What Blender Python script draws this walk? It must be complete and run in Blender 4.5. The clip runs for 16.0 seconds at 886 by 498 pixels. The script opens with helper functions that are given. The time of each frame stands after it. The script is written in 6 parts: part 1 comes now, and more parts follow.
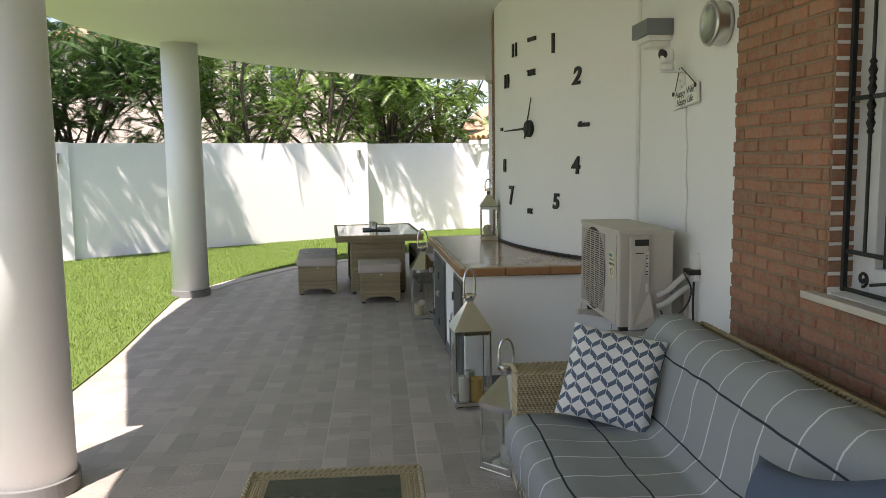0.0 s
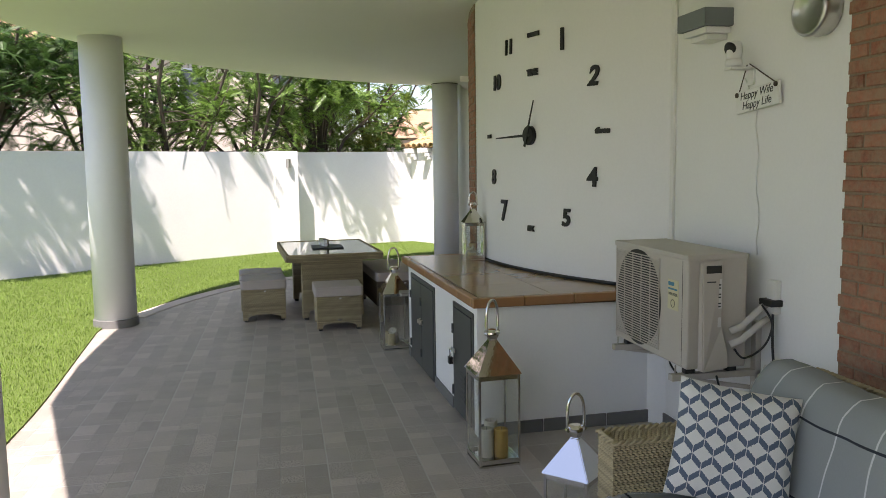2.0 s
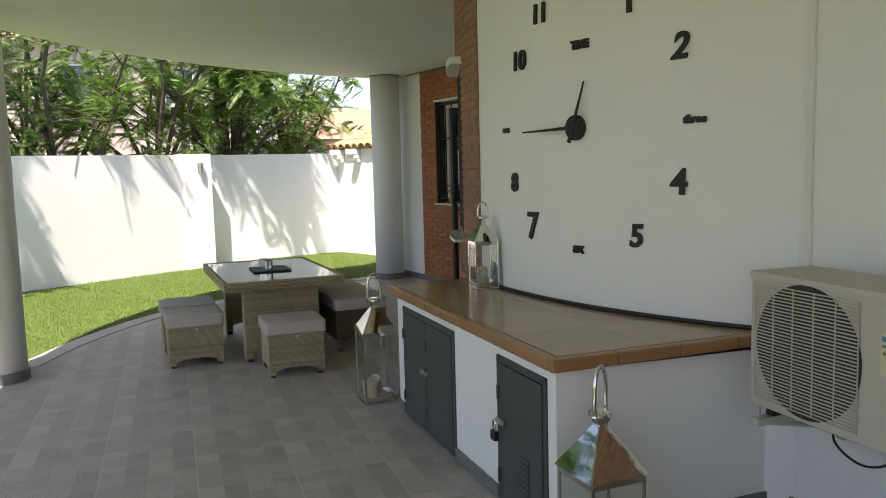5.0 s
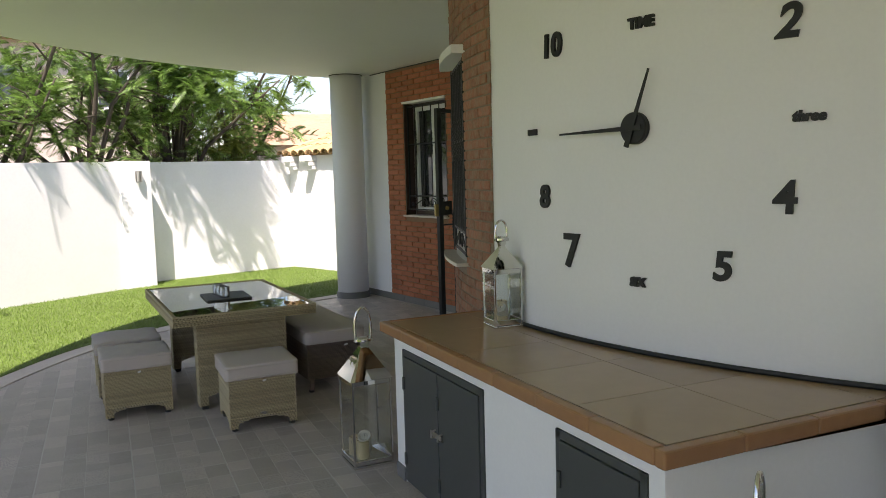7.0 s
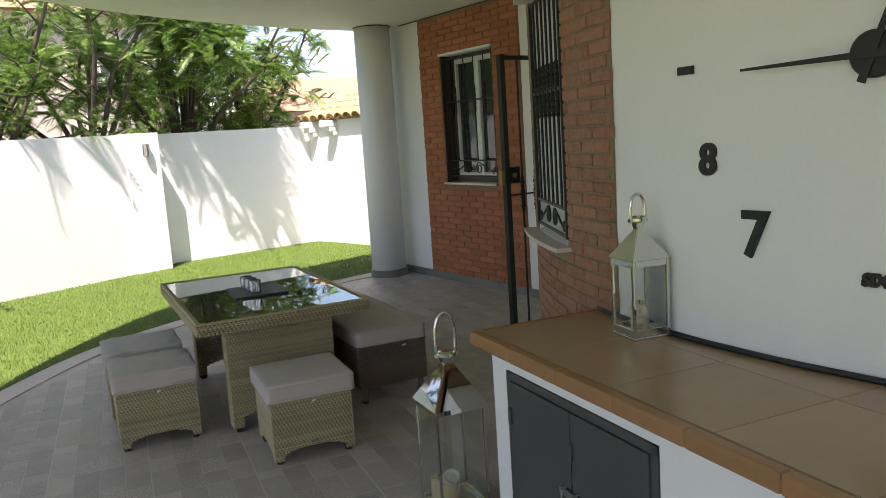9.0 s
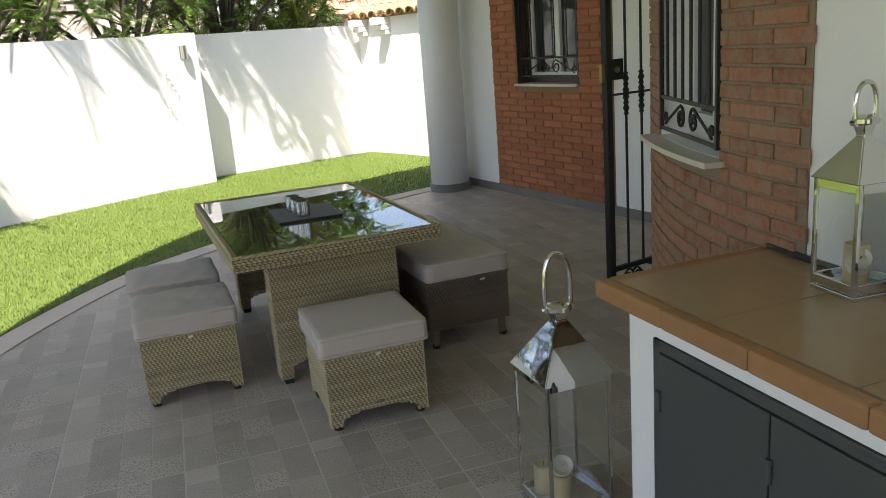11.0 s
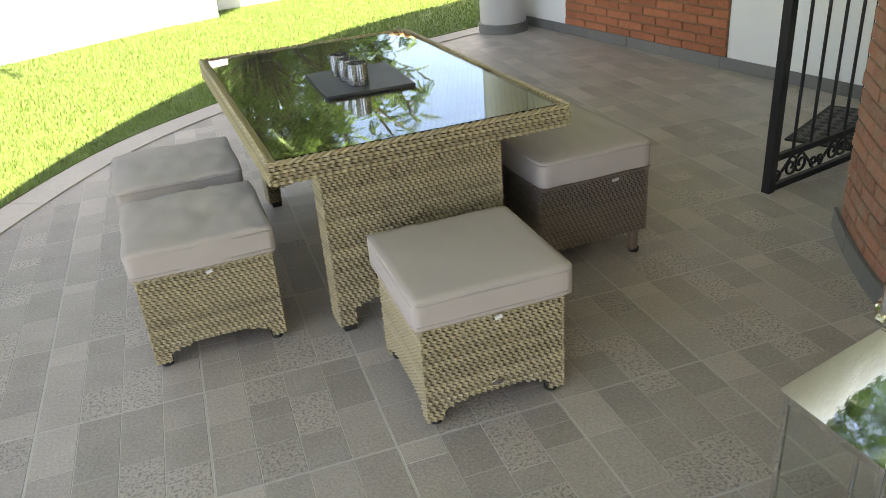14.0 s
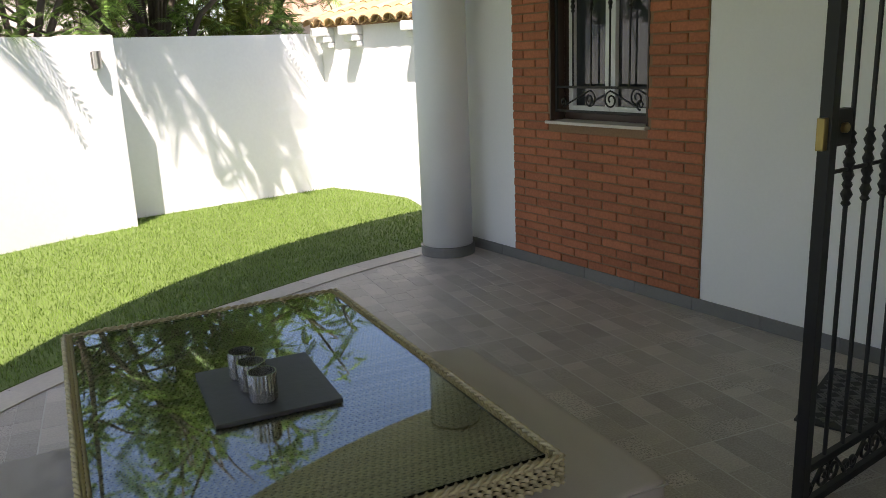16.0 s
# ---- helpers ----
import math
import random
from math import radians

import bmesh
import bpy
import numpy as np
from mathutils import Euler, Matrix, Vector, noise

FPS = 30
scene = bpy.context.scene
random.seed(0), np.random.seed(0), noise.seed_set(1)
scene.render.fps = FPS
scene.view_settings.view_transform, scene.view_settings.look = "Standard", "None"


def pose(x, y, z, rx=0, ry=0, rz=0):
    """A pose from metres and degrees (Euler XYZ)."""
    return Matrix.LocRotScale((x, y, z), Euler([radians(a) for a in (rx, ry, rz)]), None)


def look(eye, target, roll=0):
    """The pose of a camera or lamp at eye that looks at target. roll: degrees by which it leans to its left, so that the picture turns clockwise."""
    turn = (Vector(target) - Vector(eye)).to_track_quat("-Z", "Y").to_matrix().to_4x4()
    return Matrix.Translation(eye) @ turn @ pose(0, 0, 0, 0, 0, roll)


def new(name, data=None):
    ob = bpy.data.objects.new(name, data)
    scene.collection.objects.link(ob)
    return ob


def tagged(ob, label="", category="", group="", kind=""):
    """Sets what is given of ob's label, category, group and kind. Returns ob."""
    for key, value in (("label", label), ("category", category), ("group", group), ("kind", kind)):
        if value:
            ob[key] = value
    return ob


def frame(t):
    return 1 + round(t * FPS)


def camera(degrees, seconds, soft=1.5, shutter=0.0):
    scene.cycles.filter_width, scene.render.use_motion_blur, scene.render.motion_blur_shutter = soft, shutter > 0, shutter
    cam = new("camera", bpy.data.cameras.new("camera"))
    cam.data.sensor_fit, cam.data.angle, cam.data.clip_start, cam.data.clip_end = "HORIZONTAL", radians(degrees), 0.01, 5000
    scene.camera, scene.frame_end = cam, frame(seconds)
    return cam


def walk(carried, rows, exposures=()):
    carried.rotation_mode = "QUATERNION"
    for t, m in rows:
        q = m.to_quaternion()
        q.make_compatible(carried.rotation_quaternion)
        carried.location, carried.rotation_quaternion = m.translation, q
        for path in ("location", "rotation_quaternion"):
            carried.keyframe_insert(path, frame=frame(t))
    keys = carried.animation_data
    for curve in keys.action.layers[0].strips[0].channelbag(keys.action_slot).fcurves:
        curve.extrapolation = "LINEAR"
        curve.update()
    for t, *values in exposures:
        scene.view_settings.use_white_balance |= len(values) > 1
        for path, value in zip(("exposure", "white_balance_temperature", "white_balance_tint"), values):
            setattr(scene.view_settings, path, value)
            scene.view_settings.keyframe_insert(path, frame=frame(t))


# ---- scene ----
cam = camera(58.9, 16.0, 0.8)
PATH = [
    (0, (0.282, 0.343, 1.519), (0.443, 2.324, 1.29), -0.8),
    (0.5, (0.191, 0.539, 1.505), (0.441, 2.509, 1.274), -1.1),
    (1, (0.093, 0.785, 1.511), (0.385, 2.749, 1.273), -1.0),
    (1.5, (-0.027, 1.011, 1.53), (0.268, 2.976, 1.302), -0.6),
    (2, (-0.215, 1.2, 1.539), (0.182, 3.149, 1.329), -0.8),
    (2.5, (-0.347, 1.419, 1.525), (0.12, 3.353, 1.314), -1.4),
    (3, (-0.402, 1.7, 1.528), (0.072, 3.631, 1.315), -1.3),
    (3.5, (-0.47, 1.941, 1.526), (0.007, 3.872, 1.319), -1.2),
    (4, (-0.552, 2.183, 1.537), (0.021, 4.088, 1.329), -1.6),
    (4.5, (-0.582, 2.438, 1.528), (0.063, 4.319, 1.314), -1.6),
    (4.7, (-0.552, 2.546, 1.545), (0.087, 4.43, 1.333), -1.5),
    (6.8, (-0.571, 3.597, 1.587), (0.218, 5.425, 1.393), -1.6),
    (7, (-0.561, 3.698, 1.587), (0.224, 5.527, 1.389), -1.6),
    (7.5, (-0.577, 3.989, 1.601), (0.194, 5.823, 1.4), -2.1),
    (8, (-0.547, 4.233, 1.597), (0.21, 6.073, 1.395), -2.8),
    (8.2, (-0.532, 4.347, 1.616), (0.229, 6.184, 1.399), -3.4),
    (10.3, (-0.439, 5.41, 1.546), (0.239, 7.248, 1.143), -5.3),
    (10.5, (-0.388, 5.493, 1.537), (0.26, 7.338, 1.12), -5.7),
    (11, (-0.356, 5.671, 1.505), (0.248, 7.508, 0.997), -4.6),
    (11.5, (-0.375, 5.908, 1.465), (0.202, 7.721, 0.851), -4.4),
    (12, (-0.406, 6.047, 1.414), (0.136, 7.814, 0.651), -5.0),
    (12.5, (-0.365, 6.224, 1.384), (0.144, 7.952, 0.516), -5.2),
    (13, (-0.321, 6.462, 1.386), (0.172, 8.179, 0.487), -4.0),
    (13.5, (-0.343, 6.699, 1.394), (0.135, 8.415, 0.484), -3.3),
    (14, (-0.353, 6.93, 1.417), (0.167, 8.64, 0.519), -4.6),
    (14.5, (-0.25, 7.155, 1.444), (0.377, 8.881, 0.653), -3.6),
    (15, (-0.14, 7.358, 1.495), (0.52, 9.13, 0.842), -3.5),
    (15.5, (-0.09, 7.587, 1.517), (0.608, 9.382, 0.978), -2.6),
    (16, (-0.059, 7.762, 1.551), (0.685, 9.555, 1.069), -2.4),
]
EXPOSURE = [(0, 1.24, 6950, 22), (3.5, 1.14, 6950, 22), (8, 1.17, 6950, 22), (10.5, 1.38, 7050, 22), (11.4, 1.66, 7200, 21), (12, 2.28, 7400, 21), (13, 2.45, 7450, 21), (14.3, 2.40, 7400, 20), (15, 1.82, 7200, 21), (16, 1.30, 6950, 22)]
walk(cam, [(t, look(eye, target, roll)) for t, eye, target, roll in PATH], EXPOSURE)

# ---- light ----
SUN_EL, SUN_H = 61.0, Vector((0.49, 0.87))
world = bpy.data.worlds.new("sky")
scene.world = world
world.use_nodes = True
wn = world.node_tree
sky = wn.nodes.new("ShaderNodeTexSky")
sky.sky_type, sky.sun_disc = "NISHITA", False
sky.sun_elevation, sky.sun_rotation = radians(SUN_EL), math.atan2(-SUN_H.x, -SUN_H.y)
wn.links.new(sky.outputs[0], wn.nodes["Background"].inputs[0])
wn.nodes["Background"].inputs[1].default_value = 0.12
sun = new("sun", bpy.data.lights.new("sun", "SUN"))
sun.data.energy, sun.data.angle, sun.data.color = 4.9, radians(0.53), (1.0, 0.965, 0.91)
down = Vector((SUN_H.x, SUN_H.y, -math.tan(radians(SUN_EL)) * SUN_H.length))
sun.matrix_world = look((0, 0, 30), Vector((0, 0, 30)) + down)


# ---- materials ----
def mat(name, colour, rough=0.6, metal=0.0, var=0.12, grain=40.0, bump=0.15, big=2.0, stain=0.1, island=0.0, per_object=0.0, spec=0.5, dist=0.004):
    """A surface with fine grain, larger stains and fine relief; island and per_object vary its pieces."""
    m = bpy.data.materials.new(name)
    m.use_nodes = True
    t, n = m.node_tree, m.node_tree.nodes
    b = n["Principled BSDF"]
    b.inputs["Roughness"].default_value, b.inputs["Metallic"].default_value = rough, metal
    b.inputs["Specular IOR Level"].default_value = spec
    co = n.new("ShaderNodeTexCoord")
    fine, wide = n.new("ShaderNodeTexNoise"), n.new("ShaderNodeTexNoise")
    fine.inputs["Scale"].default_value, fine.inputs["Detail"].default_value = grain, 6
    wide.inputs["Scale"].default_value, wide.inputs["Detail"].default_value = big, 4
    geo = n.new("ShaderNodeNewGeometry")
    for x in (fine, wide):
        t.links.new(geo.outputs["Position"], x.inputs["Vector"])
    def mul(socket, amount, mid=0.5):
        a = n.new("ShaderNodeMath")
        a.operation = "MULTIPLY_ADD"
        t.links.new(socket, a.inputs[0])
        a.inputs[1].default_value, a.inputs[2].default_value = 2 * amount, -2 * amount * mid
        return a.outputs[0]
    def add(p, q):
        a = n.new("ShaderNodeMath")
        t.links.new(p, a.inputs[0])
        t.links.new(q, a.inputs[1])
        return a.outputs[0]
    total = add(mul(fine.outputs["Fac"], var), mul(wide.outputs["Fac"], stain))
    if island:
        total = add(total, mul(geo.outputs["Random Per Island"], island))
    if per_object:
        total = add(total, mul(n.new("ShaderNodeObjectInfo").outputs["Random"], per_object))
    one = n.new("ShaderNodeMath")
    t.links.new(total, one.inputs[0])
    one.inputs[1].default_value = 1.0
    hsv = n.new("ShaderNodeHueSaturation")
    hsv.inputs["Color"].default_value = (*colour, 1)
    t.links.new(one.outputs[0], hsv.inputs["Value"])
    t.links.new(hsv.outputs[0], b.inputs["Base Color"])
    if bump:
        bp = n.new("ShaderNodeBump")
        bp.inputs["Strength"].default_value, bp.inputs["Distance"].default_value = bump, dist
        t.links.new(fine.outputs["Fac"], bp.inputs["Height"])
        t.links.new(bp.outputs[0], b.inputs["Normal"])
    return m


WHITE = mat("white_render", (0.80, 0.80, 0.78), 0.75, var=0.03, grain=60, bump=0.12, stain=0.03)
GARDEN_WHITE = mat("garden_wall_render", (0.80, 0.80, 0.79), 0.85, var=0.04, grain=28, bump=0.14, stain=0.05, dist=0.008)
CEIL = mat("ceiling_paint", (0.78, 0.78, 0.75), 0.8, var=0.02, grain=30, bump=0.05, stain=0.02)
COLUMN = mat("column_paint", (0.78, 0.79, 0.79), 0.55, var=0.02, grain=50, bump=0.06, stain=0.03)
SKIRT = mat("grey_skirting", (0.165, 0.165, 0.16), 0.5, var=0.12, grain=50, bump=0.1, stain=0.1, per_object=0.08)
GROUT = mat("grout", (0.50, 0.48, 0.445), 0.9, var=0.15, grain=60, bump=0.2)
COPING = mat("pale_coping", (0.56, 0.50, 0.42), 0.75, var=0.12, grain=40, bump=0.2, per_object=0.06)
MORTAR = mat("mortar", (0.25, 0.15, 0.085), 0.95, var=0.25, grain=80, bump=0.4)
MORTAR_TAN = mat("tan_mortar", (0.25, 0.19, 0.13), 0.95, var=0.25, grain=70, bump=0.5, stain=0.1)
BRICK = mat("brick", (0.40, 0.138, 0.066), 0.85, var=0.35, grain=60, bump=0.5, stain=0.14, per_object=0.13, island=0.15)
GRASS = mat("turf", (0.105, 0.16, 0.026), 0.75, var=0.3, grain=90, bump=0.6, stain=0.12, dist=0.02)
BLADE = mat("turf_blades", (0.135, 0.215, 0.034), 0.6, var=0.2, grain=30, bump=0, stain=0.15, island=0.35)
SOIL = mat("soil", (0.10, 0.075, 0.05), 0.95, var=0.3, grain=12, bump=0.5)


# ---- mesh helpers ----
def part(name, bm, material, parent=None, label="", smooth=False, at=None):
    """One mesh object out of a bmesh (or a ready mesh), under a thing or a part."""
    if isinstance(bm, bpy.types.Mesh):
        me = bm
    else:
        me = bpy.data.meshes.new(name)
        bm.to_mesh(me)
        bm.free()
        if smooth:
            me.polygons.foreach_set("use_smooth", [True] * len(me.polygons))
    if material and not me.materials:
        me.materials.append(material)
    ob = new(name, me)
    if parent:
        ob.parent = parent
    if at is not None:
        ob.matrix_basis = at
    if label:
        ob["label"] = label
    return ob


def thing(name, at, label, category, group="", kind=""):
    """An Empty at the base of a thing, for its parts."""
    e = new(name)
    e.empty_display_size = 0.1
    e.matrix_basis = at if isinstance(at, Matrix) else pose(*at)
    return tagged(e, label, category, group, kind)


def box(x0, x1, y0, y1, z0, z1, bevel=0.0, bm=None, seg=2):
    made = bmesh.new()
    bmesh.ops.create_cube(made, size=1)
    for v in made.verts:
        v.co = ((x0 + x1) / 2 + v.co.x * (x1 - x0), (y0 + y1) / 2 + v.co.y * (y1 - y0), (z0 + z1) / 2 + v.co.z * (z1 - z0))
    if bevel:
        bmesh.ops.bevel(made, geom=made.edges[:], offset=bevel, segments=seg, affect="EDGES", profile=0.6)
    return merge(bm, made)


def merge(bm, made):
    if bm is None:
        return made
    me = bpy.data.meshes.new("tmp")
    made.to_mesh(me)
    made.free()
    bm.from_mesh(me)
    bpy.data.meshes.remove(me)
    return bm


def turn(profile, n=32, bm=None, m=None, caps=True):
    """A lathe: (radius, height) pairs turned round z."""
    made = bmesh.new()
    rings = []
    for r, z in profile:
        rings.append([made.verts.new((r * math.cos(2 * math.pi * i / n), r * math.sin(2 * math.pi * i / n), z)) for i in range(n)])
    for p, q in zip(rings, rings[1:]):
        for i in range(n):
            made.faces.new((p[i], p[(i + 1) % n], q[(i + 1) % n], q[i]))
    if caps:
        made.faces.new(rings[0][::-1])
        made.faces.new(rings[-1])
    if m is not None:
        bmesh.ops.transform(made, matrix=m, verts=made.verts)
    return merge(bm, made)


def tube(points, r, n=8, bm=None, closed=False):
    """A round bar along points; r is one radius or one per point."""
    made = bmesh.new()
    pts = [Vector(p) for p in points]
    rs = r if isinstance(r, (list, tuple)) else [r] * len(pts)
    rings, ref = [], None
    k = len(pts)
    for i, p in enumerate(pts):
        a, b = pts[(i - 1) % k if closed else max(i - 1, 0)], pts[(i + 1) % k if closed else min(i + 1, k - 1)]
        d = (b - a).normalized()
        if ref is None:
            ref = d.orthogonal().normalized()
        ref = (ref - d * ref.dot(d)).normalized()
        side = d.cross(ref)
        rings.append([made.verts.new(p + (ref * math.cos(2 * math.pi * j / n) + side * math.sin(2 * math.pi * j / n)) * rs[i]) for j in range(n)])
    pairs = list(zip(rings, rings[1:])) + ([(rings[-1], rings[0])] if closed else [])
    for p, q in pairs:
        for j in range(n):
            made.faces.new((p[j], p[(j + 1) % n], q[(j + 1) % n], q[j]))
    if not closed:
        made.faces.new(rings[0][::-1])
        made.faces.new(rings[-1])
    return merge(bm, made)


def prism(outline, z0, z1, bm=None, bevel=0.0):
    """A flat outline (x, y) given thickness from z0 to z1."""
    made = bmesh.new()
    low = [made.verts.new((x, y, z0)) for x, y in outline]
    top = [made.verts.new((x, y, z1)) for x, y in outline]
    made.faces.new(low[::-1])
    made.faces.new(top)
    n = len(low)
    for i in range(n):
        made.faces.new((low[i], low[(i + 1) % n], top[(i + 1) % n], top[i]))
    bmesh.ops.recalc_face_normals(made, faces=made.faces)
    if bevel:
        bmesh.ops.bevel(made, geom=made.edges[:], offset=bevel, segments=2, affect="EDGES")
    return merge(bm, made)


HUB, HUB_R = Vector((4.53, 7.225)), 3.195       # the rounded house front


def polar(deg, r=HUB_R, z=0.0):
    """A point of the rounded front; 0 degrees looks along -x, positive towards +y."""
    a = radians(deg)
    return Vector((HUB.x - r * math.cos(a), HUB.y + r * math.sin(a), z))


def arc(a0, a1, r0, r1, z0, z1, bm=None, step=2.0):
    """A block of the rounded front between two angles, radii and heights."""
    made = bmesh.new()
    n = max(1, round(abs(a1 - a0) / step))
    rows = []
    for i in range(n + 1):
        a = a0 + (a1 - a0) * i / n
        rows.append([made.verts.new(polar(a, r, z)) for r, z in ((r0, z0), (r1, z0), (r1, z1), (r0, z1))])
    for p, q in zip(rows, rows[1:]):
        for j in range(4):
            made.faces.new((p[j], p[(j + 1) % 4], q[(j + 1) % 4], q[j]))
    made.faces.new(rows[0])
    made.faces.new(rows[-1][::-1])
    bmesh.ops.recalc_face_normals(made, faces=made.faces)
    return merge(bm, made)


def structure(name, bm, material, smooth=False, label="", category=""):
    ob = part(name, bm, material, smooth=smooth)
    return tagged(ob, label, category, kind="structure")


def spline(points, n=6):
    """A smooth line through (x, y) points."""
    pts = [Vector(p) for p in points]
    pts = [2 * pts[0] - pts[1]] + pts + [2 * pts[-1] - pts[-2]]
    out = []
    for i in range(1, len(pts) - 2):
        a, b, c, d = pts[i - 1:i + 3]
        for k in range(n):
            t = k / n
            out.append(0.5 * ((2 * b) + (c - a) * t + (2 * a - 5 * b + 4 * c - d) * t * t + (3 * b - a - 3 * c + d) * t ** 3))
    return out + [pts[-2]]


# ---- the large structure ----
CEILING = 2.82
X_WALL = 1.95                                  # the straight house wall
EDGE = spline([(-1.05, -4.0), (-1.35, 0.0), (-1.66, 3.2), (-1.78, 5.3), (-1.82, 6.7), (-1.95, 8.5), (-1.98, 9.3), (-1.78, 10.1), (-1.42, 10.95), (-0.83, 11.87), (0.0, 12.58), (0.7, 13.0), (1.4, 13.37), (2.15, 13.66), (2.75, 13.85)])
BACK0, BACK1 = Vector((2.59, 13.56)), Vector((3.17, 10.62))
BDIR = (BACK1 - BACK0).normalized()
BOUT = Vector((BDIR.y, -BDIR.x))


def back(s, out=0.0, z=0.0):
    """A point of the far house wall: s metres along it, out metres in front of it."""
    p = BACK0 + BDIR * s + BOUT * out
    return Vector((p.x, p.y, z))


def back_box(s0, s1, o0, o1, z0, z1, bm=None, bevel=0.0):
    pts = [back(s0, o0), back(s1, o0), back(s1, o1), back(s0, o1)]
    return prism([(p.x, p.y) for p in pts], z0, z1, bm, bevel)


# floor slab under the tiles, closed far behind the camera
slab = [(p.x, p.y) for p in EDGE] + [(5.5, 13.9), (5.5, -4.0)]
floor = structure("floor", prism(slab, -0.3, -0.0009), GROUT, label="grey stone-look tiled terrace floor", category="floor")
ground = structure("ground", box(-150, 150, -150, 150, -0.4, -0.16), SOIL, label="bare earth beyond the garden wall", category="ground")

# house walls
south = bmesh.new()
W_Y0, W_Y1, W_Z0, W_Z1 = 1.55, 3.12, 1.0, 2.35
box(X_WALL, X_WALL + 0.3, -4, W_Y0, -0.05, CEILING + 0.1, bm=south)
box(X_WALL, X_WALL + 0.3, W_Y1, 5.48, -0.05, CEILING + 0.1, bm=south)
box(X_WALL, X_WALL + 0.3, W_Y0, W_Y1, -0.05, W_Z0, bm=south)
box(X_WALL, X_WALL + 0.3, W_Y0, W_Y1, W_Z1, CEILING + 0.1, bm=south)
structure("wall_side", south, WHITE, label="white rendered house wall", category="wall")
CURVE0, CURVE1 = -36.2, 36.0
CW0, CW1, CZ0, CZ1 = 12.1, 25.4, 1.045, 2.26
front = arc(CURVE0, CW0, HUB_R - 0.3, HUB_R, -0.05, CEILING + 0.1)
arc(CW1, CURVE1, HUB_R - 0.3, HUB_R, -0.05, CEILING + 0.1, front)
arc(CW0, CW1, HUB_R - 0.3, HUB_R, -0.05, CZ0, front)
arc(CW0, CW1, HUB_R - 0.3, HUB_R, CZ1, CEILING + 0.1, front)
structure("wall_rounded", front, WHITE, label="white rendered rounded house wall", category="wall")
e1 = polar(CURVE1, HUB_R)
reveal = prism([(e1.x, e1.y), (4.6, e1.y + 0.45), (4.6, e1.y + 0.15), (e1.x + 0.1, e1.y - 0.3)], -0.05, CEILING + 0.1)
structure("wall_entrance", reveal, WHITE, label="white wall beside the entrance", category="wall")
BW0, BW1, BZ0, BZ1 = 1.02, 1.90, 1.07, 2.40
far = back_box(-0.3, BW0, -0.3, 0, -0.05, CEILING + 0.1)
back_box(BW1, 4.6, -0.3, 0, -0.05, CEILING + 0.1, far)
back_box(BW0, BW1, -0.3, 0, -0.05, BZ0, far)
back_box(BW0, BW1, -0.3, 0, BZ1, CEILING + 0.1, far)
structure("wall_back", far, WHITE, label="white rendered house wall behind the table", category="wall")
structure("wall_inner", box(4.6, 4.8, 9.0, 10.6, -0.05, CEILING + 0.1), WHITE, label="white wall inside the entrance", category="wall")
structure("wall_end", box(-1.2, 5.6, -4.3, -4.0, -0.05, CEILING + 0.1), WHITE, label="white end wall of the terrace", category="wall")

# roof over the terrace, rounded towards the garden
RC, RR = Vector((3.93, 7.38)), 6.55
rim = [(RC.x + RR * math.cos(radians(a)), RC.y + RR * math.sin(radians(a))) for a in range(75, 181, 3)]
rim += [(-2.62, 6.4), (-2.54, 5.35), (-1.975, 3.52), (-1.828, 3.54), (-1.805, 3.2), (-1.78, 2.7), (-1.72, 2.0), (-1.5, 1.0), (-1.3, 0.0), (-0.9, -4.3)]
rim += [(8, -4.3), (8, 13.7)]
structure("ceiling", prism(rim, CEILING, CEILING + 0.32), CEIL, label="smooth white terrace ceiling", category="ceiling")

# garden wall
GW = [(-14.0, 8.0), (-4.62, 13.0), (-1.9, 14.85), (-0.22, 15.93), (-0.14, 16.36), (2.42, 17.12)]
GW_TOP = 1.84


def wall_run(a, b, thick, z0, z1, bm=None, ext=0.0):
    a, b = Vector(a), Vector(b)
    d = (b - a).normalized()
    o = Vector((-d.y, d.x)) * thick
    b = b + d * ext
    return prism([tuple(a), tuple(b), tuple(b + o), tuple(a + o)], z0, z1, bm)


gwall = bmesh.new()
gline = GW
out = []
for i, p in enumerate(gline):
    p = Vector(p)
    d0 = (p - Vector(gline[max(i - 1, 0)])) if i else Vector(gline[1]) - p
    d1 = (Vector(gline[i + 1]) - p) if i < len(gline) - 1 else d0
    d = (d0.normalized() + d1.normalized()).normalized()
    out.append(tuple(p + Vector((-d.y, d.x)) * 0.22))
prism(gline + out[::-1], -0.2, GW_TOP, gwall)
structure("garden_wall", gwall, GARDEN_WHITE, label="white rendered garden boundary wall", category="wall")

# lawn
lawn_line = [(p.x, p.y) for p in EDGE]
lawn_out = [(2.9, 15.9), (2.42, 17.14), (-0.14, 16.40), (-0.22, 15.96), (-1.9, 14.87), (-4.62, 13.02), (-14.0, 8.02), (-14, -4)]
structure("lawn", prism(lawn_line + lawn_out, -0.2, 0.012), GRASS, label="bright green artificial turf lawn", category="lawn")

# columns
for i, (x, y) in enumerate(((-1.37, 4.02), (-1.885, 9.45), (2.335, 13.42))):
    c = thing("column", (x, y, 0), "round white painted terrace column", "column", "terrace columns", "structure")
    part("shaft", turn([(0.2, -0.02), (0.2, CEILING)], 48), COLUMN, c, smooth=True)
    part("base_ring", turn([(0.2, 0), (0.215, 0), (0.215, 0.075), (0.2, 0.08)], 48, caps=False), SKIRT, c, "grey tiled base ring")

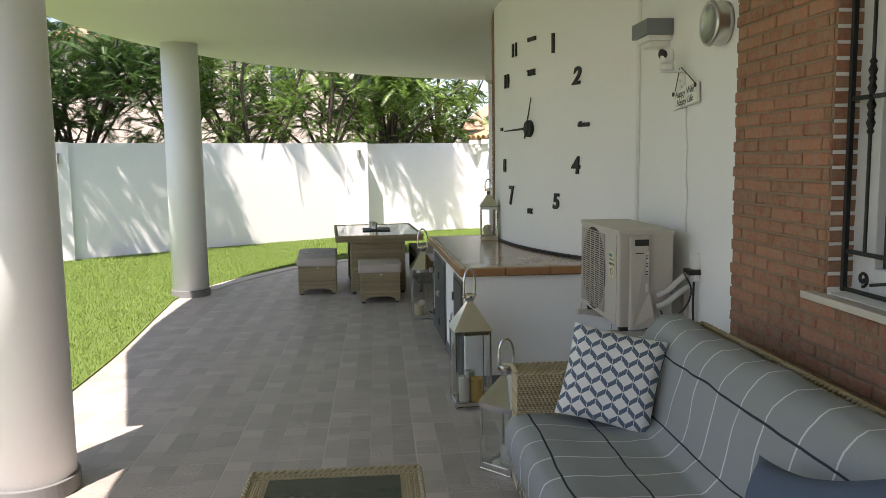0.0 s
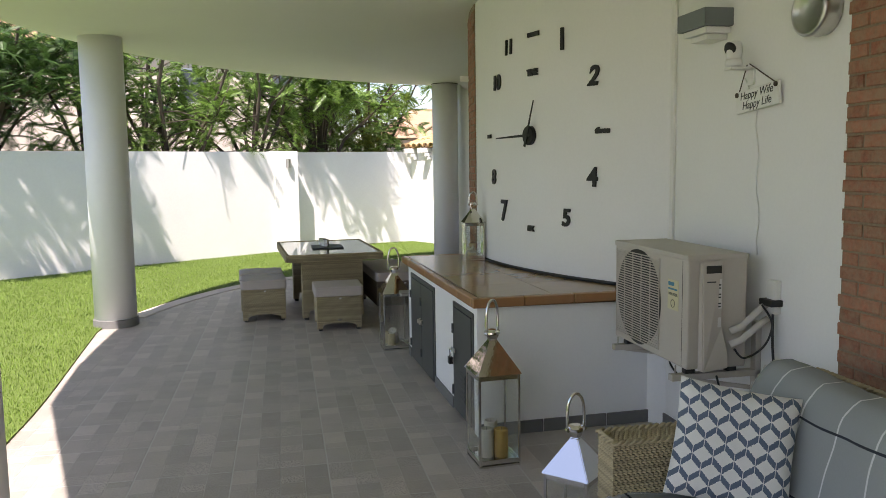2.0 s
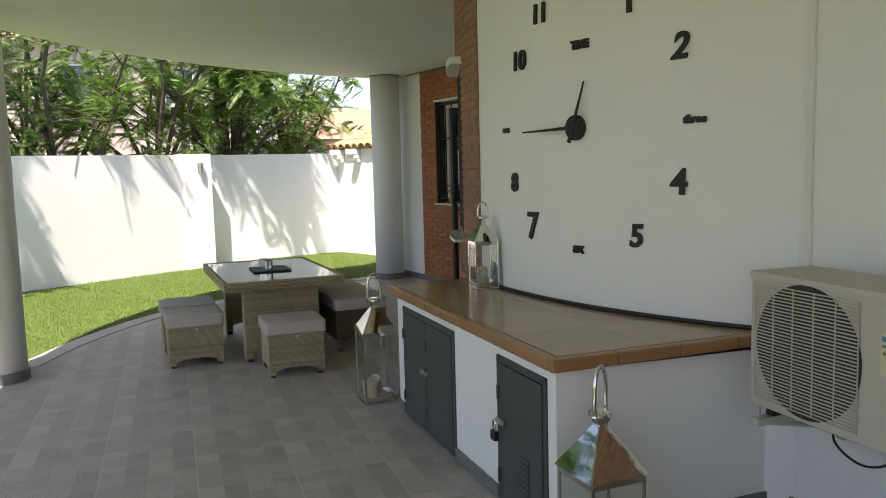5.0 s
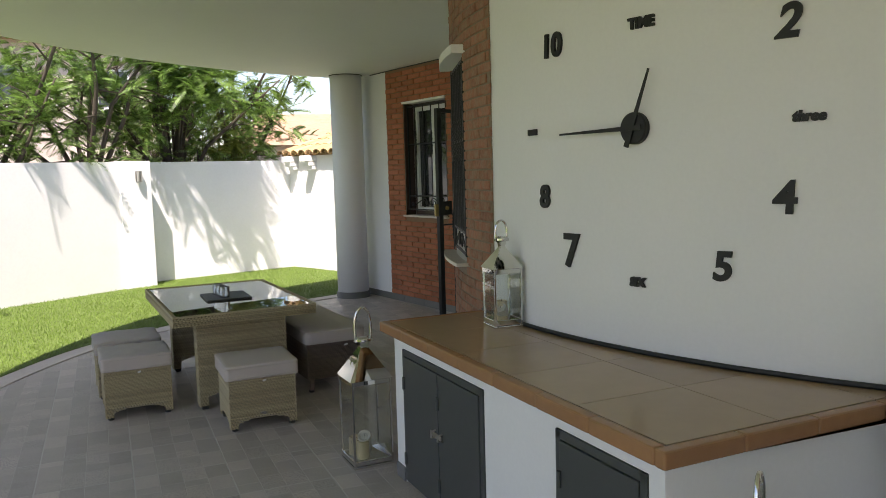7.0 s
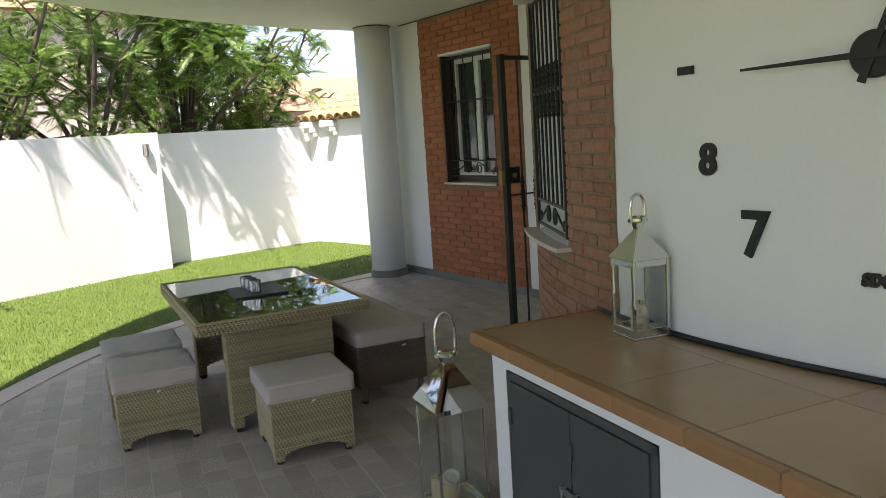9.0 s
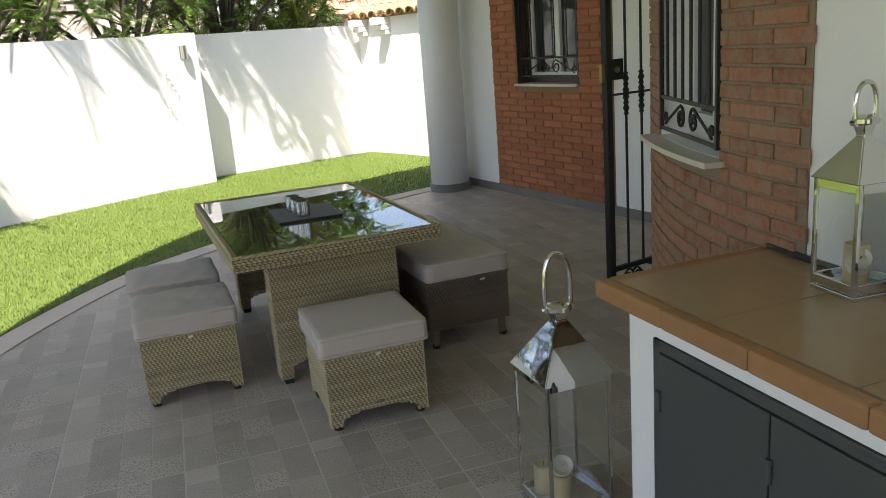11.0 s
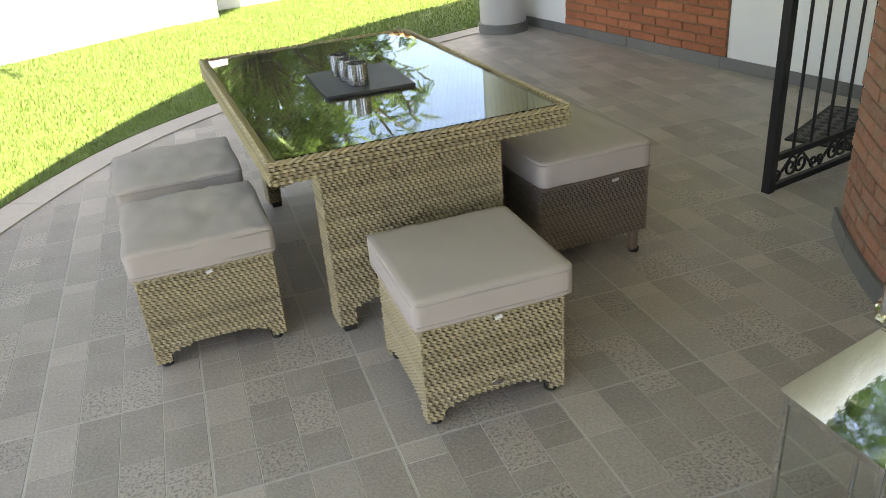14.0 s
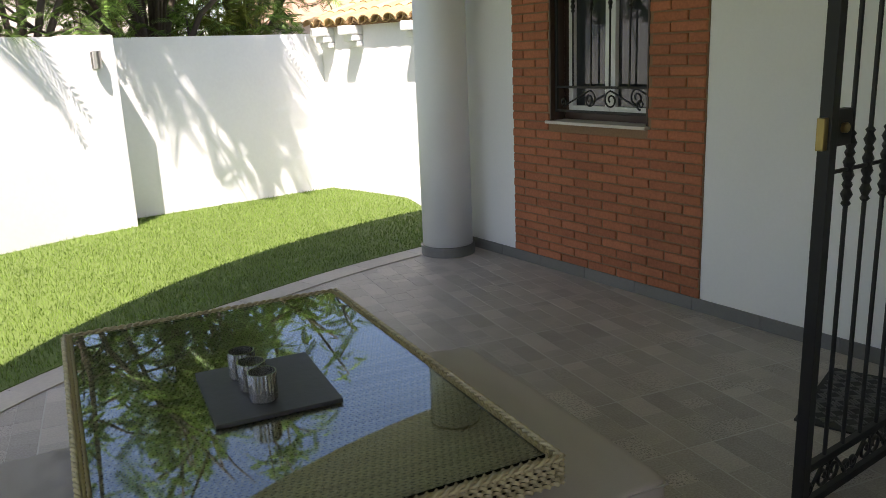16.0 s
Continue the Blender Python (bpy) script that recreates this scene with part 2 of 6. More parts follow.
# ---- materials of the things ----
def plain_glass(name, colour=(1, 1, 1), rough=0.0, ior=1.5):
    m = bpy.data.materials.new(name)
    m.use_nodes = True
    b = m.node_tree.nodes["Principled BSDF"]
    b.inputs["Base Color"].default_value = (*colour, 1)
    b.inputs["Roughness"].default_value, b.inputs["IOR"].default_value = rough, ior
    b.inputs["Transmission Weight"].default_value = 1.0
    return m


WICKER = mat("wicker", (0.40, 0.335, 0.205), 0.5, var=0.25, grain=140, bump=0.1, stain=0.12, island=0.22)
WICKER_DARK = mat("wicker_brown", (0.17, 0.13, 0.10), 0.5, var=0.15, grain=90, bump=0.1, stain=0.1, island=0.14)
# near-black filling: its colour supplies the shade inside and between the strands
CORE_SHADE = mat("wicker_core_shade", (0.06, 0.05, 0.035), 0.9, var=0.1, bump=0)
FABRIC = mat("cushion_fabric", (0.47, 0.415, 0.38), 0.9, var=0.06, grain=220, bump=0.25, stain=0.06, dist=0.001)
PIPING = mat("cushion_piping", (0.43, 0.39, 0.35), 0.9, var=0.05, grain=200, bump=0.1)
STEEL = mat("polished_steel", (0.70, 0.69, 0.67), 0.03, metal=1.0, var=0.03, grain=7, bump=0.05, stain=0.05, dist=0.012)
STEEL_DULL = mat("brushed_steel", (0.55, 0.54, 0.52), 0.28, metal=1.0, var=0.06, grain=60, bump=0.05)
IRON = mat("black_iron", (0.010, 0.010, 0.011), 0.55, var=0.15, grain=60, bump=0.1)
DOOR_METAL = mat("grey_metal_door", (0.062, 0.068, 0.067), 0.42, var=0.08, grain=30, bump=0.05, stain=0.12)
GLASS = plain_glass("clear_glass", (0.97, 0.99, 0.98))
SILVER_GLASS = mat("silvered_glass", (0.55, 0.54, 0.52), 0.12, metal=0.85, var=0.05, bump=0, spec=0.9)
TABLE_GLASS = plain_glass("table_glass", (0.80, 0.88, 0.83), 0.0, 1.62)
WINDOW_GLASS = mat("window_glass", (0.03, 0.035, 0.04), 0.03, var=0.05, bump=0, spec=0.8)
PVC = mat("white_frame", (0.72, 0.73, 0.72), 0.4, var=0.03, bump=0.02)
BROWN_FRAME = mat("brown_frame", (0.06, 0.035, 0.025), 0.45, var=0.15, bump=0.05)
MARBLE = mat("cream_sill_stone", (0.55, 0.50, 0.43), 0.3, var=0.1, grain=20, bump=0.03, stain=0.12)
WAX = mat("candle_wax", (0.72, 0.60, 0.36), 0.45, var=0.06, grain=20, bump=0.1)
WAX_YELLOW = mat("amber_candle_wax", (0.66, 0.42, 0.10), 0.45, var=0.08, grain=20, bump=0.1)
WAX_PALE = mat("pale_candle_wax", (0.74, 0.70, 0.58), 0.45, var=0.06, grain=20, bump=0.1)
PAPER = mat("paper_napkin", (0.70, 0.66, 0.56), 0.9, var=0.05, bump=0.1)
WICK = mat("wick", (0.02, 0.02, 0.02), 0.9, var=0, bump=0)
AC_CREAM = mat("aged_cream_plastic", (0.50, 0.46, 0.40), 0.5, var=0.04, grain=60, bump=0.05, stain=0.07)
# near-black that stands for the shade in fan opening, seam and grip
AC_SHADE = mat("recess_shade", (0.03, 0.028, 0.025), 0.7, var=0.1, bump=0)
RUBBER = mat("black_rubber", (0.02, 0.02, 0.02), 0.55, var=0.1, bump=0.05)
WHITE_PLASTIC = mat("white_plastic", (0.74, 0.74, 0.71), 0.4, var=0.03, bump=0.02)
GREY_PLASTIC = mat("grey_plastic", (0.16, 0.18, 0.19), 0.5, var=0.05, bump=0.05)
CT_TILE = mat("counter_tile", (0.37, 0.245, 0.14), 0.17, var=0.06, grain=12, bump=0.03, stain=0.1, per_object=0.07)
CT_EDGE = mat("terracotta_edge_tile", (0.345, 0.175, 0.08), 0.25, var=0.1, grain=25, bump=0.06, stain=0.1, per_object=0.05)
CT_GROUT = mat("counter_grout", (0.42, 0.31, 0.20), 0.8, var=0.1, bump=0.1)
SLATE = mat("slate_board", (0.04, 0.042, 0.045), 0.5, var=0.2, grain=40, bump=0.2)
BLACK = mat("black_acrylic", (0.012, 0.012, 0.012), 0.55, var=0.05, bump=0)
BRASS = mat("brass", (0.34, 0.25, 0.11), 0.3, metal=1.0, var=0.1, bump=0.05)
LABEL_Y = mat("pale_label", (0.60, 0.56, 0.36), 0.5, var=0.04, bump=0)
LABEL_W = mat("white_label", (0.66, 0.65, 0.62), 0.5, var=0.03, bump=0)
INK = mat("dark_print", (0.05, 0.05, 0.05), 0.6, var=0, bump=0)
INK_BLUE = mat("blue_print", (0.06, 0.22, 0.32), 0.6, var=0, bump=0)
PIPE_WRAP = mat("pipe_wrap", (0.55, 0.52, 0.47), 0.7, var=0.08, grain=50, bump=0.2)
BLUE_FABRIC = mat("slate_blue_fabric", (0.085, 0.115, 0.165), 0.9, var=0.08, grain=250, bump=0.3, stain=0.06, dist=0.001)
FRINGE = mat("cream_fringe", (0.62, 0.60, 0.55), 0.9, var=0.1, bump=0)
MAT_DARK = mat("door_mat", (0.03, 0.03, 0.03), 0.9, var=0.2, grain=80, bump=0.5)
MAT_GREY = mat("door_mat_bars", (0.14, 0.14, 0.14), 0.9, var=0.2, grain=80, bump=0.4)


# ---- wicker, cushions, letters ----
def weave(panels, ph=0.0088, pv=0.0088, amp=0.0034):
    """A mesh of woven strands. Each panel: corner, direction across, direction up, width, height and, if the lower edge is
    cut out, a function of the place across that gives the height from which it is woven."""
    verts, faces = [], []
    for corner, ux, uz, w, h, *low in panels:
        c, ux, uz = Vector(corner), Vector(ux).normalized(), Vector(uz).normalized()
        out = ux.cross(uz)
        low = low[0] if low else None
        n = max(2, round(w / pv))
        rows = max(1, round(h / ph))
        pitch, rise = w / n, h / rows
        for j in range(rows):
            z = (j + 0.5) * rise
            last = None
            for k in range(2 * n + 1):
                x = k * pitch / 2
                if low and z < low(x):
                    last = None
                    continue
                over = (k // 2 + j // 2) % 2
                o = 0.0 if k in (0, 2 * n) else -amp * 0.7 if k % 2 == 0 else amp if over else -amp * 1.0
                p = c + ux * x + uz * z
                i = len(verts)
                half = rise * (0.42 if k % 2 == 0 else 0.54 if over else 0.38)
                verts += [p + out * (o - 0.0030) - uz * half, p + out * (o + 0.0020), p + out * (o - 0.0030) + uz * half]
                if last is not None:
                    faces += [(last, i, i + 1, last + 1), (last + 1, i + 1, i + 2, last + 2)]
                last = i
    me = bpy.data.meshes.new("weave")
    me.from_pydata(verts, [], faces)
    me.update()
    me.polygons.foreach_set("use_smooth", [True] * len(me.polygons))
    return me


def braid(loop, r=0.009, turns=60.0, bm=None):
    """Two strands twisted round a closed line, as on the edge of a wicker top."""
    pts = [Vector(p) for p in loop]
    dense = []
    for a, b in zip(pts, pts[1:] + pts[:1]):
        n = max(2, int((b - a).length / 0.008))
        dense += [a.lerp(b, i / n) for i in range(n)]
    bm = bm or bmesh.new()
    for ph in (0, math.pi):
        line, s = [], 0.0
        for i, p in enumerate(dense):
            q = dense[(i + 1) % len(dense)]
            d = (q - p).normalized()
            s += (q - p).length
            side, up = d.cross(Vector((0, 0, 1))), Vector((0, 0, 1))
            line.append(p + (side * math.cos(s * turns * 2 + ph) + up * math.sin(s * turns * 2 + ph)) * r * 0.6)
        tube(line, r * 0.62, 5, bm, closed=True)
    return bm


def pad(w, d, h, puff=0.012, crease=0.004, seed=0, n=18, sharp=24.0):
    """A soft seat pad, its base at z = 0."""
    bm = bmesh.new()
    bmesh.ops.create_cube(bm, size=2)
    bmesh.ops.subdivide_edges(bm, edges=bm.edges[:], cuts=n, use_grid_fill=True)
    off = Vector((seed * 7.3, seed * 3.1, 0))
    for v in bm.verts:
        p = v.co.copy()
        k = (abs(p.x) ** sharp + abs(p.y) ** sharp + abs(p.z) ** sharp) ** (1 / sharp)
        p /= k
        q = Vector((p.x * w / 2, p.y * d / 2, p.z * h / 2 + h / 2))
        bulge = (1 - p.x ** 2) * (1 - p.y ** 2)
        if p.z > 0:
            q.z += puff * bulge
        q += Vector((noise.noise(q * 9 + off), noise.noise(q * 9 + off + Vector((9, 0, 0))), 0)) * crease
        if p.z > 0:
            q.z += crease * 1.4 * noise.noise(Vector((q.x * 16, q.y * 8, seed))) + crease * 0.8 * noise.noise(Vector((q.x * 30, q.y * 30, seed)))
        v.co = q
    return bm


def rim_line(w, d, z, r=0.03, n=5):
    pts = []
    for cx, cy, a0 in ((1, 1, 0), (-1, 1, 90), (-1, -1, 180), (1, -1, 270)):
        for i in range(n + 1):
            a = radians(a0 + 90 * i / n)
            pts.append((cx * (w / 2 - r) + r * math.cos(a), cy * (d / 2 - r) + r * math.sin(a), z))
    return pts


def letters(text, size, depth=0.004, shear=0.0, bold=0.0):
    """Raised letters as a mesh, centred on the origin in x and y."""
    cu = bpy.data.curves.new("letters", "FONT")
    cu.body, cu.size, cu.extrude, cu.shear, cu.offset = text, size, depth, shear, bold
    cu.align_x, cu.align_y = "CENTER", "CENTER"
    ob = bpy.data.objects.new("letters", cu)
    me = bpy.data.meshes.new_from_object(ob)
    bpy.data.objects.remove(ob)
    return me


# ---- counter with cupboards ----
TOP = 0.803                                    # the worktop's height
SKEW = pose(0.737, 7.61, 0, 0, 0, 1.6) @ pose(-0.737, -7.61, 0)


def counter():
    x0, y0, y1 = 0.772, 5.41, 7.485
    c = thing("barbecue_counter", SKEW, "white rendered masonry counter with grey metal cupboard doors", "counter")
    for a, b, z0, z1 in ((5.41, 5.48, 0, 0.748), (5.965, 6.495, 0, 0.748), (7.37, 7.485, 0, 0.748), (5.48, 5.965, 0.70, 0.748), (6.495, 7.37, 0.70, 0.748)):
        part("lintel" if z0 else "pier", box(x0, x0 + 0.12, a, b, z0, z1), WHITE, c)
    for a, b in ((5.482, 5.963), (6.497, 7.368)):
        part("cupboard_back", box(x0 + 0.06, x0 + 0.11, a, b, 0, 0.698), WHITE, c)
    part("end_wall", box(x0 + 0.12, X_WALL - 0.002, y0, y0 + 0.1, 0, 0.748), WHITE, c)
    wallside = [polar(a, HUB_R + 0.002) for a in (2.9, 4.6)]
    part("end_wall", prism([(x0 + 0.12, y1 - 0.1), (wallside[0].x, y1 - 0.1), (wallside[1].x, y1), (x0 + 0.12, y1)], 0, 0.748), WHITE, c)
    for a, b in ((6.498, 7.367), (5.483, 5.962)):
        rim = bmesh.new()
        for q in ((a, a + 0.03, 0.015, 0.697), (b - 0.03, b, 0.015, 0.697), (a, b, 0.667, 0.697)):
            box(x0 - 0.006, x0 + 0.03, *q, 0.002, rim)
        part("door_frame", rim, DOOR_METAL, c)
    def leaf(a, b):
        ob = part("door", box(x0 - 0.012, x0 + 0.012, a, b, 0.02, 0.664, 0.003), DOOR_METAL, c, "dark grey painted metal door")
        for z in (0.14, 0.53):
            part("hinge", turn([(0.008, -0.03), (0.008, 0.03)], 10, m=pose(x0 - 0.017, b - 0.004, z)), DOOR_METAL, ob)
        return ob
    left = leaf(6.936, 7.335)
    right = leaf(6.530, 6.930)
    single = leaf(5.515, 5.930)
    for ob, y in ((left, 6.963), (right, 6.893)):
        part("staple", tube([(x0 - 0.012, y, 0.395), (x0 - 0.035, y, 0.39), (x0 - 0.035, y, 0.365), (x0 - 0.012, y, 0.36)], 0.005, 8), STEEL_DULL, ob)
    part("hasp", box(x0 - 0.03, x0 - 0.022, 6.875, 6.985, 0.37, 0.392, 0.003), STEEL_DULL, right)
    part("hasp", box(x0 - 0.025, x0 - 0.016, 5.86, 5.945, 0.385, 0.41, 0.003), STEEL_DULL, single)
    part("vent", box(x0 - 0.017, x0 - 0.012, 5.63, 5.75, 0.12, 0.30, 0.002), DOOR_METAL, single)
    for k in range(6):
        part("vent_slat", box(x0 - 0.021, x0 - 0.016, 5.64, 5.74, 0.135 + k * 0.027, 0.147 + k * 0.027, 0.002), DOOR_METAL, single)
    for a, b in ((5.97, 6.49), (7.375, 7.482)):
        part("skirting", box(x0 - 0.01, x0 - 0.001, a, b, 0.0, 0.075, 0.002), SKIRT, c)
    n = 3
    for k in range(n):
        a, b = x0 + (X_WALL - x0) * k / n, x0 + (X_WALL - x0) * (k + 1) / n
        part("skirting", box(a + 0.003, b - 0.003, y0 - 0.01, y0 - 0.001, 0.0, 0.075, 0.002), SKIRT, c)
    # padlock on the single door
    lock = thing("padlock", SKEW @ pose(x0 - 0.03, 5.945, 0.30), "black padlock with a steel shackle on the cupboard door", "padlock")
    part("lock_body", box(-0.012, 0.012, -0.023, 0.023, 0, 0.045, 0.004), RUBBER, lock)
    part("shackle", tube([(0, -0.014, 0.04), (0, -0.014, 0.075)] + [(0, -0.014 * math.cos(radians(a)), 0.08 + 0.014 * math.sin(radians(a))) for a in range(0, 181, 30)] + [(0, 0.014, 0.04)], 0.004, 8), STEEL, lock)
    # worktop: tiles on a bed, with an edge of terracotta pieces
    w = thing("worktop", SKEW, "tan tiled worktop with a terracotta edge on the counter", "worktop")
    xa, ya, yb = 0.737, 5.374, 7.61
    curve = [polar(a, HUB_R + 0.003) for a in np.linspace(-36.1, 7.3, 24)]
    bed = [(xa + 0.02, ya + 0.02), (X_WALL - 0.004, ya + 0.02)] + [(p.x, p.y) for p in curve] + [(xa + 0.02, yb - 0.02)]
    part("bed", prism(bed, TOP - 0.055, TOP - 0.0065), CT_GROUT, w)
    t, ys = 0.437, ya + 0.047
    while ys < yb - 0.06:
        ye = min(ys + t, yb - 0.047)
        xs = xa + 0.047
        while xs < X_WALL:
            xe = xs + t
            poly = clip_wall([(xs + 0.0015, ys + 0.0015), (xe - 0.0015, ys + 0.0015), (xe - 0.0015, ye - 0.0015), (xs + 0.0015, ye - 0.0015)])
            if len(poly) > 2:
                part("tile", prism(poly, TOP - 0.008, TOP), CT_TILE, w)
            xs = xe
        ys = ye
    def edge(a, b, axis):
        if axis == "y":
            return box(xa, xa + 0.045, a + 0.0005, b - 0.0005, TOP - 0.055, TOP + 0.0005, 0.011, seg=3)
        return box(a + 0.0005, b - 0.0005, ya, ya + 0.045, TOP - 0.055, TOP + 0.0005, 0.011, seg=3)
    cuts = np.linspace(ya + 0.045, yb, 8)
    for a, b in zip(cuts, cuts[1:]):
        part("edge_tile", edge(a, b, "y"), CT_EDGE, w)
    cuts = np.linspace(xa, X_WALL - 0.003, 5)
    for a, b in zip(cuts, cuts[1:]):
        part("edge_tile", edge(a, b, "x"), CT_EDGE, w)
    part("edge_tile", box(xa + 0.045, 1.36, yb - 0.045, yb, TOP - 0.055, TOP + 0.0005, 0.011, seg=3), CT_EDGE, w)
    # black hose in the corner of worktop and wall
    line = [polar(a, HUB_R + 0.010 + 0.001 * math.sin(a), TOP + 0.0105) for a in np.linspace(-34, 6.6, 40)]
    tagged(part("rubber_hose", tube(line, 0.0105, 8), RUBBER, smooth=True), "black rubber hose lying along the worktop", "hose")


def clip_wall(poly):
    """What of a flat outline lies in front of the rounded wall and the straight one."""
    keep = []
    fine = []
    for a, b in zip(poly, poly[1:] + poly[:1]):
        for k in range(12):
            fine.append(Vector(a).lerp(Vector(b), k / 12))
    for p in fine:
        q = p.copy()
        q.x = min(q.x, X_WALL - 0.004)
        d = q - HUB
        if d.length < HUB_R + 0.004 and -36 < math.degrees(math.atan2(d.y, -d.x)) < 45:
            span = (HUB_R + 0.004) ** 2 - d.y ** 2
            q.x = HUB.x - math.sqrt(max(span, 0))
        keep.append((round(q.x, 4), round(q.y, 4)))
    outline = []
    for p in keep:
        if p not in outline:
            outline.append(p)
    area = abs(sum(a[0] * b[1] - b[0] * a[1] for a, b in zip(outline, outline[1:] + outline[:1]))) / 2
    return outline if area > 0.004 else []


counter()


# ---- lanterns ----
def lantern(at, w, body, neck, ring, label, swing=0.0):
    e = thing("lantern", at, label, "lantern", "steel lanterns")
    h, t = w / 2, 0.011
    base = box(-h, h, -h, h, 0, 0.012, 0.002)
    box(-h + 0.012, h - 0.012, -h + 0.012, h - 0.012, 0.012, 0.03, 0.002, base)
    part("base", base, STEEL, e)
    for sx in (-1, 1):
        for sy in (-1, 1):
            x, y = sx * (h - t / 2), sy * (h - t / 2)
            part("post", box(x - t / 2, x + t / 2, y - t / 2, y + t / 2, 0.012, body, 0.0015), STEEL, e)
    for s in (-1, 1):
        for z in (0.03, body - 0.012):
            part("rail", box(-h + t, h - t, s * (h - t / 2) - t / 2, s * (h - t / 2) + t / 2, z - 0.012, z + 0.012, 0.0015), STEEL, e)
            part("rail", box(s * (h - t / 2) - t / 2, s * (h - t / 2) + t / 2, -h + t, h - t, z - 0.012, z + 0.012, 0.0015), STEEL, e)
        for axis in (0, 1):
            a = (-h + t, h - t, s * (h - 0.006) - 0.0015, s * (h - 0.006) + 0.0015)
            q = a if axis == 0 else (a[2], a[3], a[0], a[1])
            pane = part("pane", box(*q, 0.03, body - 0.02), GLASS, e)
            pane.visible_shadow = False
    k = w * 0.085
    roof = bmesh.new()
    low = [roof.verts.new((sx * (h + 0.009), sy * (h + 0.009), body)) for sx, sy in ((-1, -1), (1, -1), (1, 1), (-1, 1))]
    mid = [roof.verts.new((sx * k, sy * k, neck)) for sx, sy in ((-1, -1), (1, -1), (1, 1), (-1, 1))]
    top = [roof.verts.new((sx * k * 1.55, sy * k * 1.55, neck + 0.03)) for sx, sy in ((-1, -1), (1, -1), (1, 1), (-1, 1))]
    for p, q in ((low, mid), (mid, top)):
        for i in range(4):
            roof.faces.new((p[i], p[(i + 1) % 4], q[(i + 1) % 4], q[i]))
    roof.faces.new(low[::-1])
    roof.faces.new(top)
    bmesh.ops.bevel(roof, geom=roof.edges[:], offset=0.003, segments=2, affect="EDGES")
    part("roof", roof, STEEL, e)
    r = w * 0.19
    part("cap", turn([(r * 0.9, neck + 0.028), (r, neck + 0.032), (r, neck + 0.042), (r * 0.93, neck + 0.046), (r * 0.5, neck + 0.052)], 32), STEEL, e)
    z0 = neck + 0.03
    rise = ring - z0
    loop = []
    for i in range(33):
        a = math.pi * i / 32
        loop.append((r * 1.02 * math.cos(a) * (1.0 + 0.3 * math.sin(a)), 0.0, z0 + rise * (math.sin(a) ** 0.75)))
    rod = Matrix.Rotation(radians(swing), 3, "Z")
    loop = [tuple(rod @ Vector(v)) for v in loop]
    part("handle", tube(loop, 0.0075 if w > 0.2 else 0.006, 10), STEEL, e, "round steel carrying handle", smooth=True)
    for s in (-1, 1):
        part("rivet", turn([(0.009, -0.008), (0.009, 0.008)], 12, m=pose(0, 0, 0, 0, 0, swing) @ pose(s * r * 1.02, 0, z0 + 0.004, 90, 0, 0)), STEEL, e)
    return e


def candle(at, r, h, material, lean=0, label="cream pillar candle inside the lantern"):
    e = thing("candle", at if isinstance(at, Matrix) else pose(*at, lean, 0, 0), label, "candle", "lantern candles")
    part("wax", turn([(r * 0.97, 0), (r, 0.004), (r, h - 0.006), (r * 0.9, h), (r * 0.55, h - 0.008)], 28), material, e, smooth=False)
    part("wick", tube([(0, 0, h - 0.01), (0.002, 0, h + 0.008)], 0.0015, 6), WICK, e)


TALL = "polished steel floor lantern with glass panes"
lantern(pose(0.825, 5.06, 0, 0, 0, 4), 0.222, 0.48, 0.645, 0.85, TALL + " by the counter", 30)
lantern(pose(0.69, 7.757, 0, 0, 0, 2), 0.226, 0.48, 0.645, 0.858, TALL + " beside the cupboard")
lantern(pose(0.88, 4.02, 0, 0, 0, 43), 0.185, 0.34, 0.475, 0.65, "small polished steel lantern beside the sofa arm", -35)
lantern(pose(1.243, 7.16, TOP + 0.001, 0, 0, -4), 0.152, 0.295, 0.40, 0.53, "small polished steel lantern standing on the worktop")
candle((0.785, 5.04, 0.031), 0.035, 0.15, WAX_PALE)
candle((0.86, 5.03, 0.031), 0.037, 0.145, WAX_YELLOW, 0, "amber yellow pillar candle inside the lantern")
candle((0.825, 5.105, 0.031), 0.035, 0.17, WAX_PALE)
candle((0.655, 7.72, 0.033), 0.034, 0.10, WAX)
candle((0.635, 7.80, 0.033), 0.033, 0.10, WAX)
candle(pose(0.70, 7.82, 0.045, 42, 0, -20), 0.037, 0.15, WAX_PALE)
candle((0.88, 4.02, 0.031), 0.03, 0.09, WAX_PALE)
candle((1.23, 7.15, TOP + 0.032), 0.03, 0.10, WAX)
candle(pose(1.255, 7.175, TOP + 0.041, 50, 0, -40), 0.03, 0.10, WAX_PALE)
nap = bmesh.new()
bmesh.ops.create_grid(nap, x_segments=10, y_segments=10, size=0.088)
for v in nap.verts:
    v.co.z = 0.004 * noise.noise(v.co * 40) + 0.003
bmesh.ops.solidify(nap, geom=nap.faces[:], thickness=0.0012)
tagged(part("paper_napkin", nap, PAPER, at=pose(0.685, 7.757, 0.031, 0, 0, 12)), "crumpled cream paper napkin under the candles", "napkin")


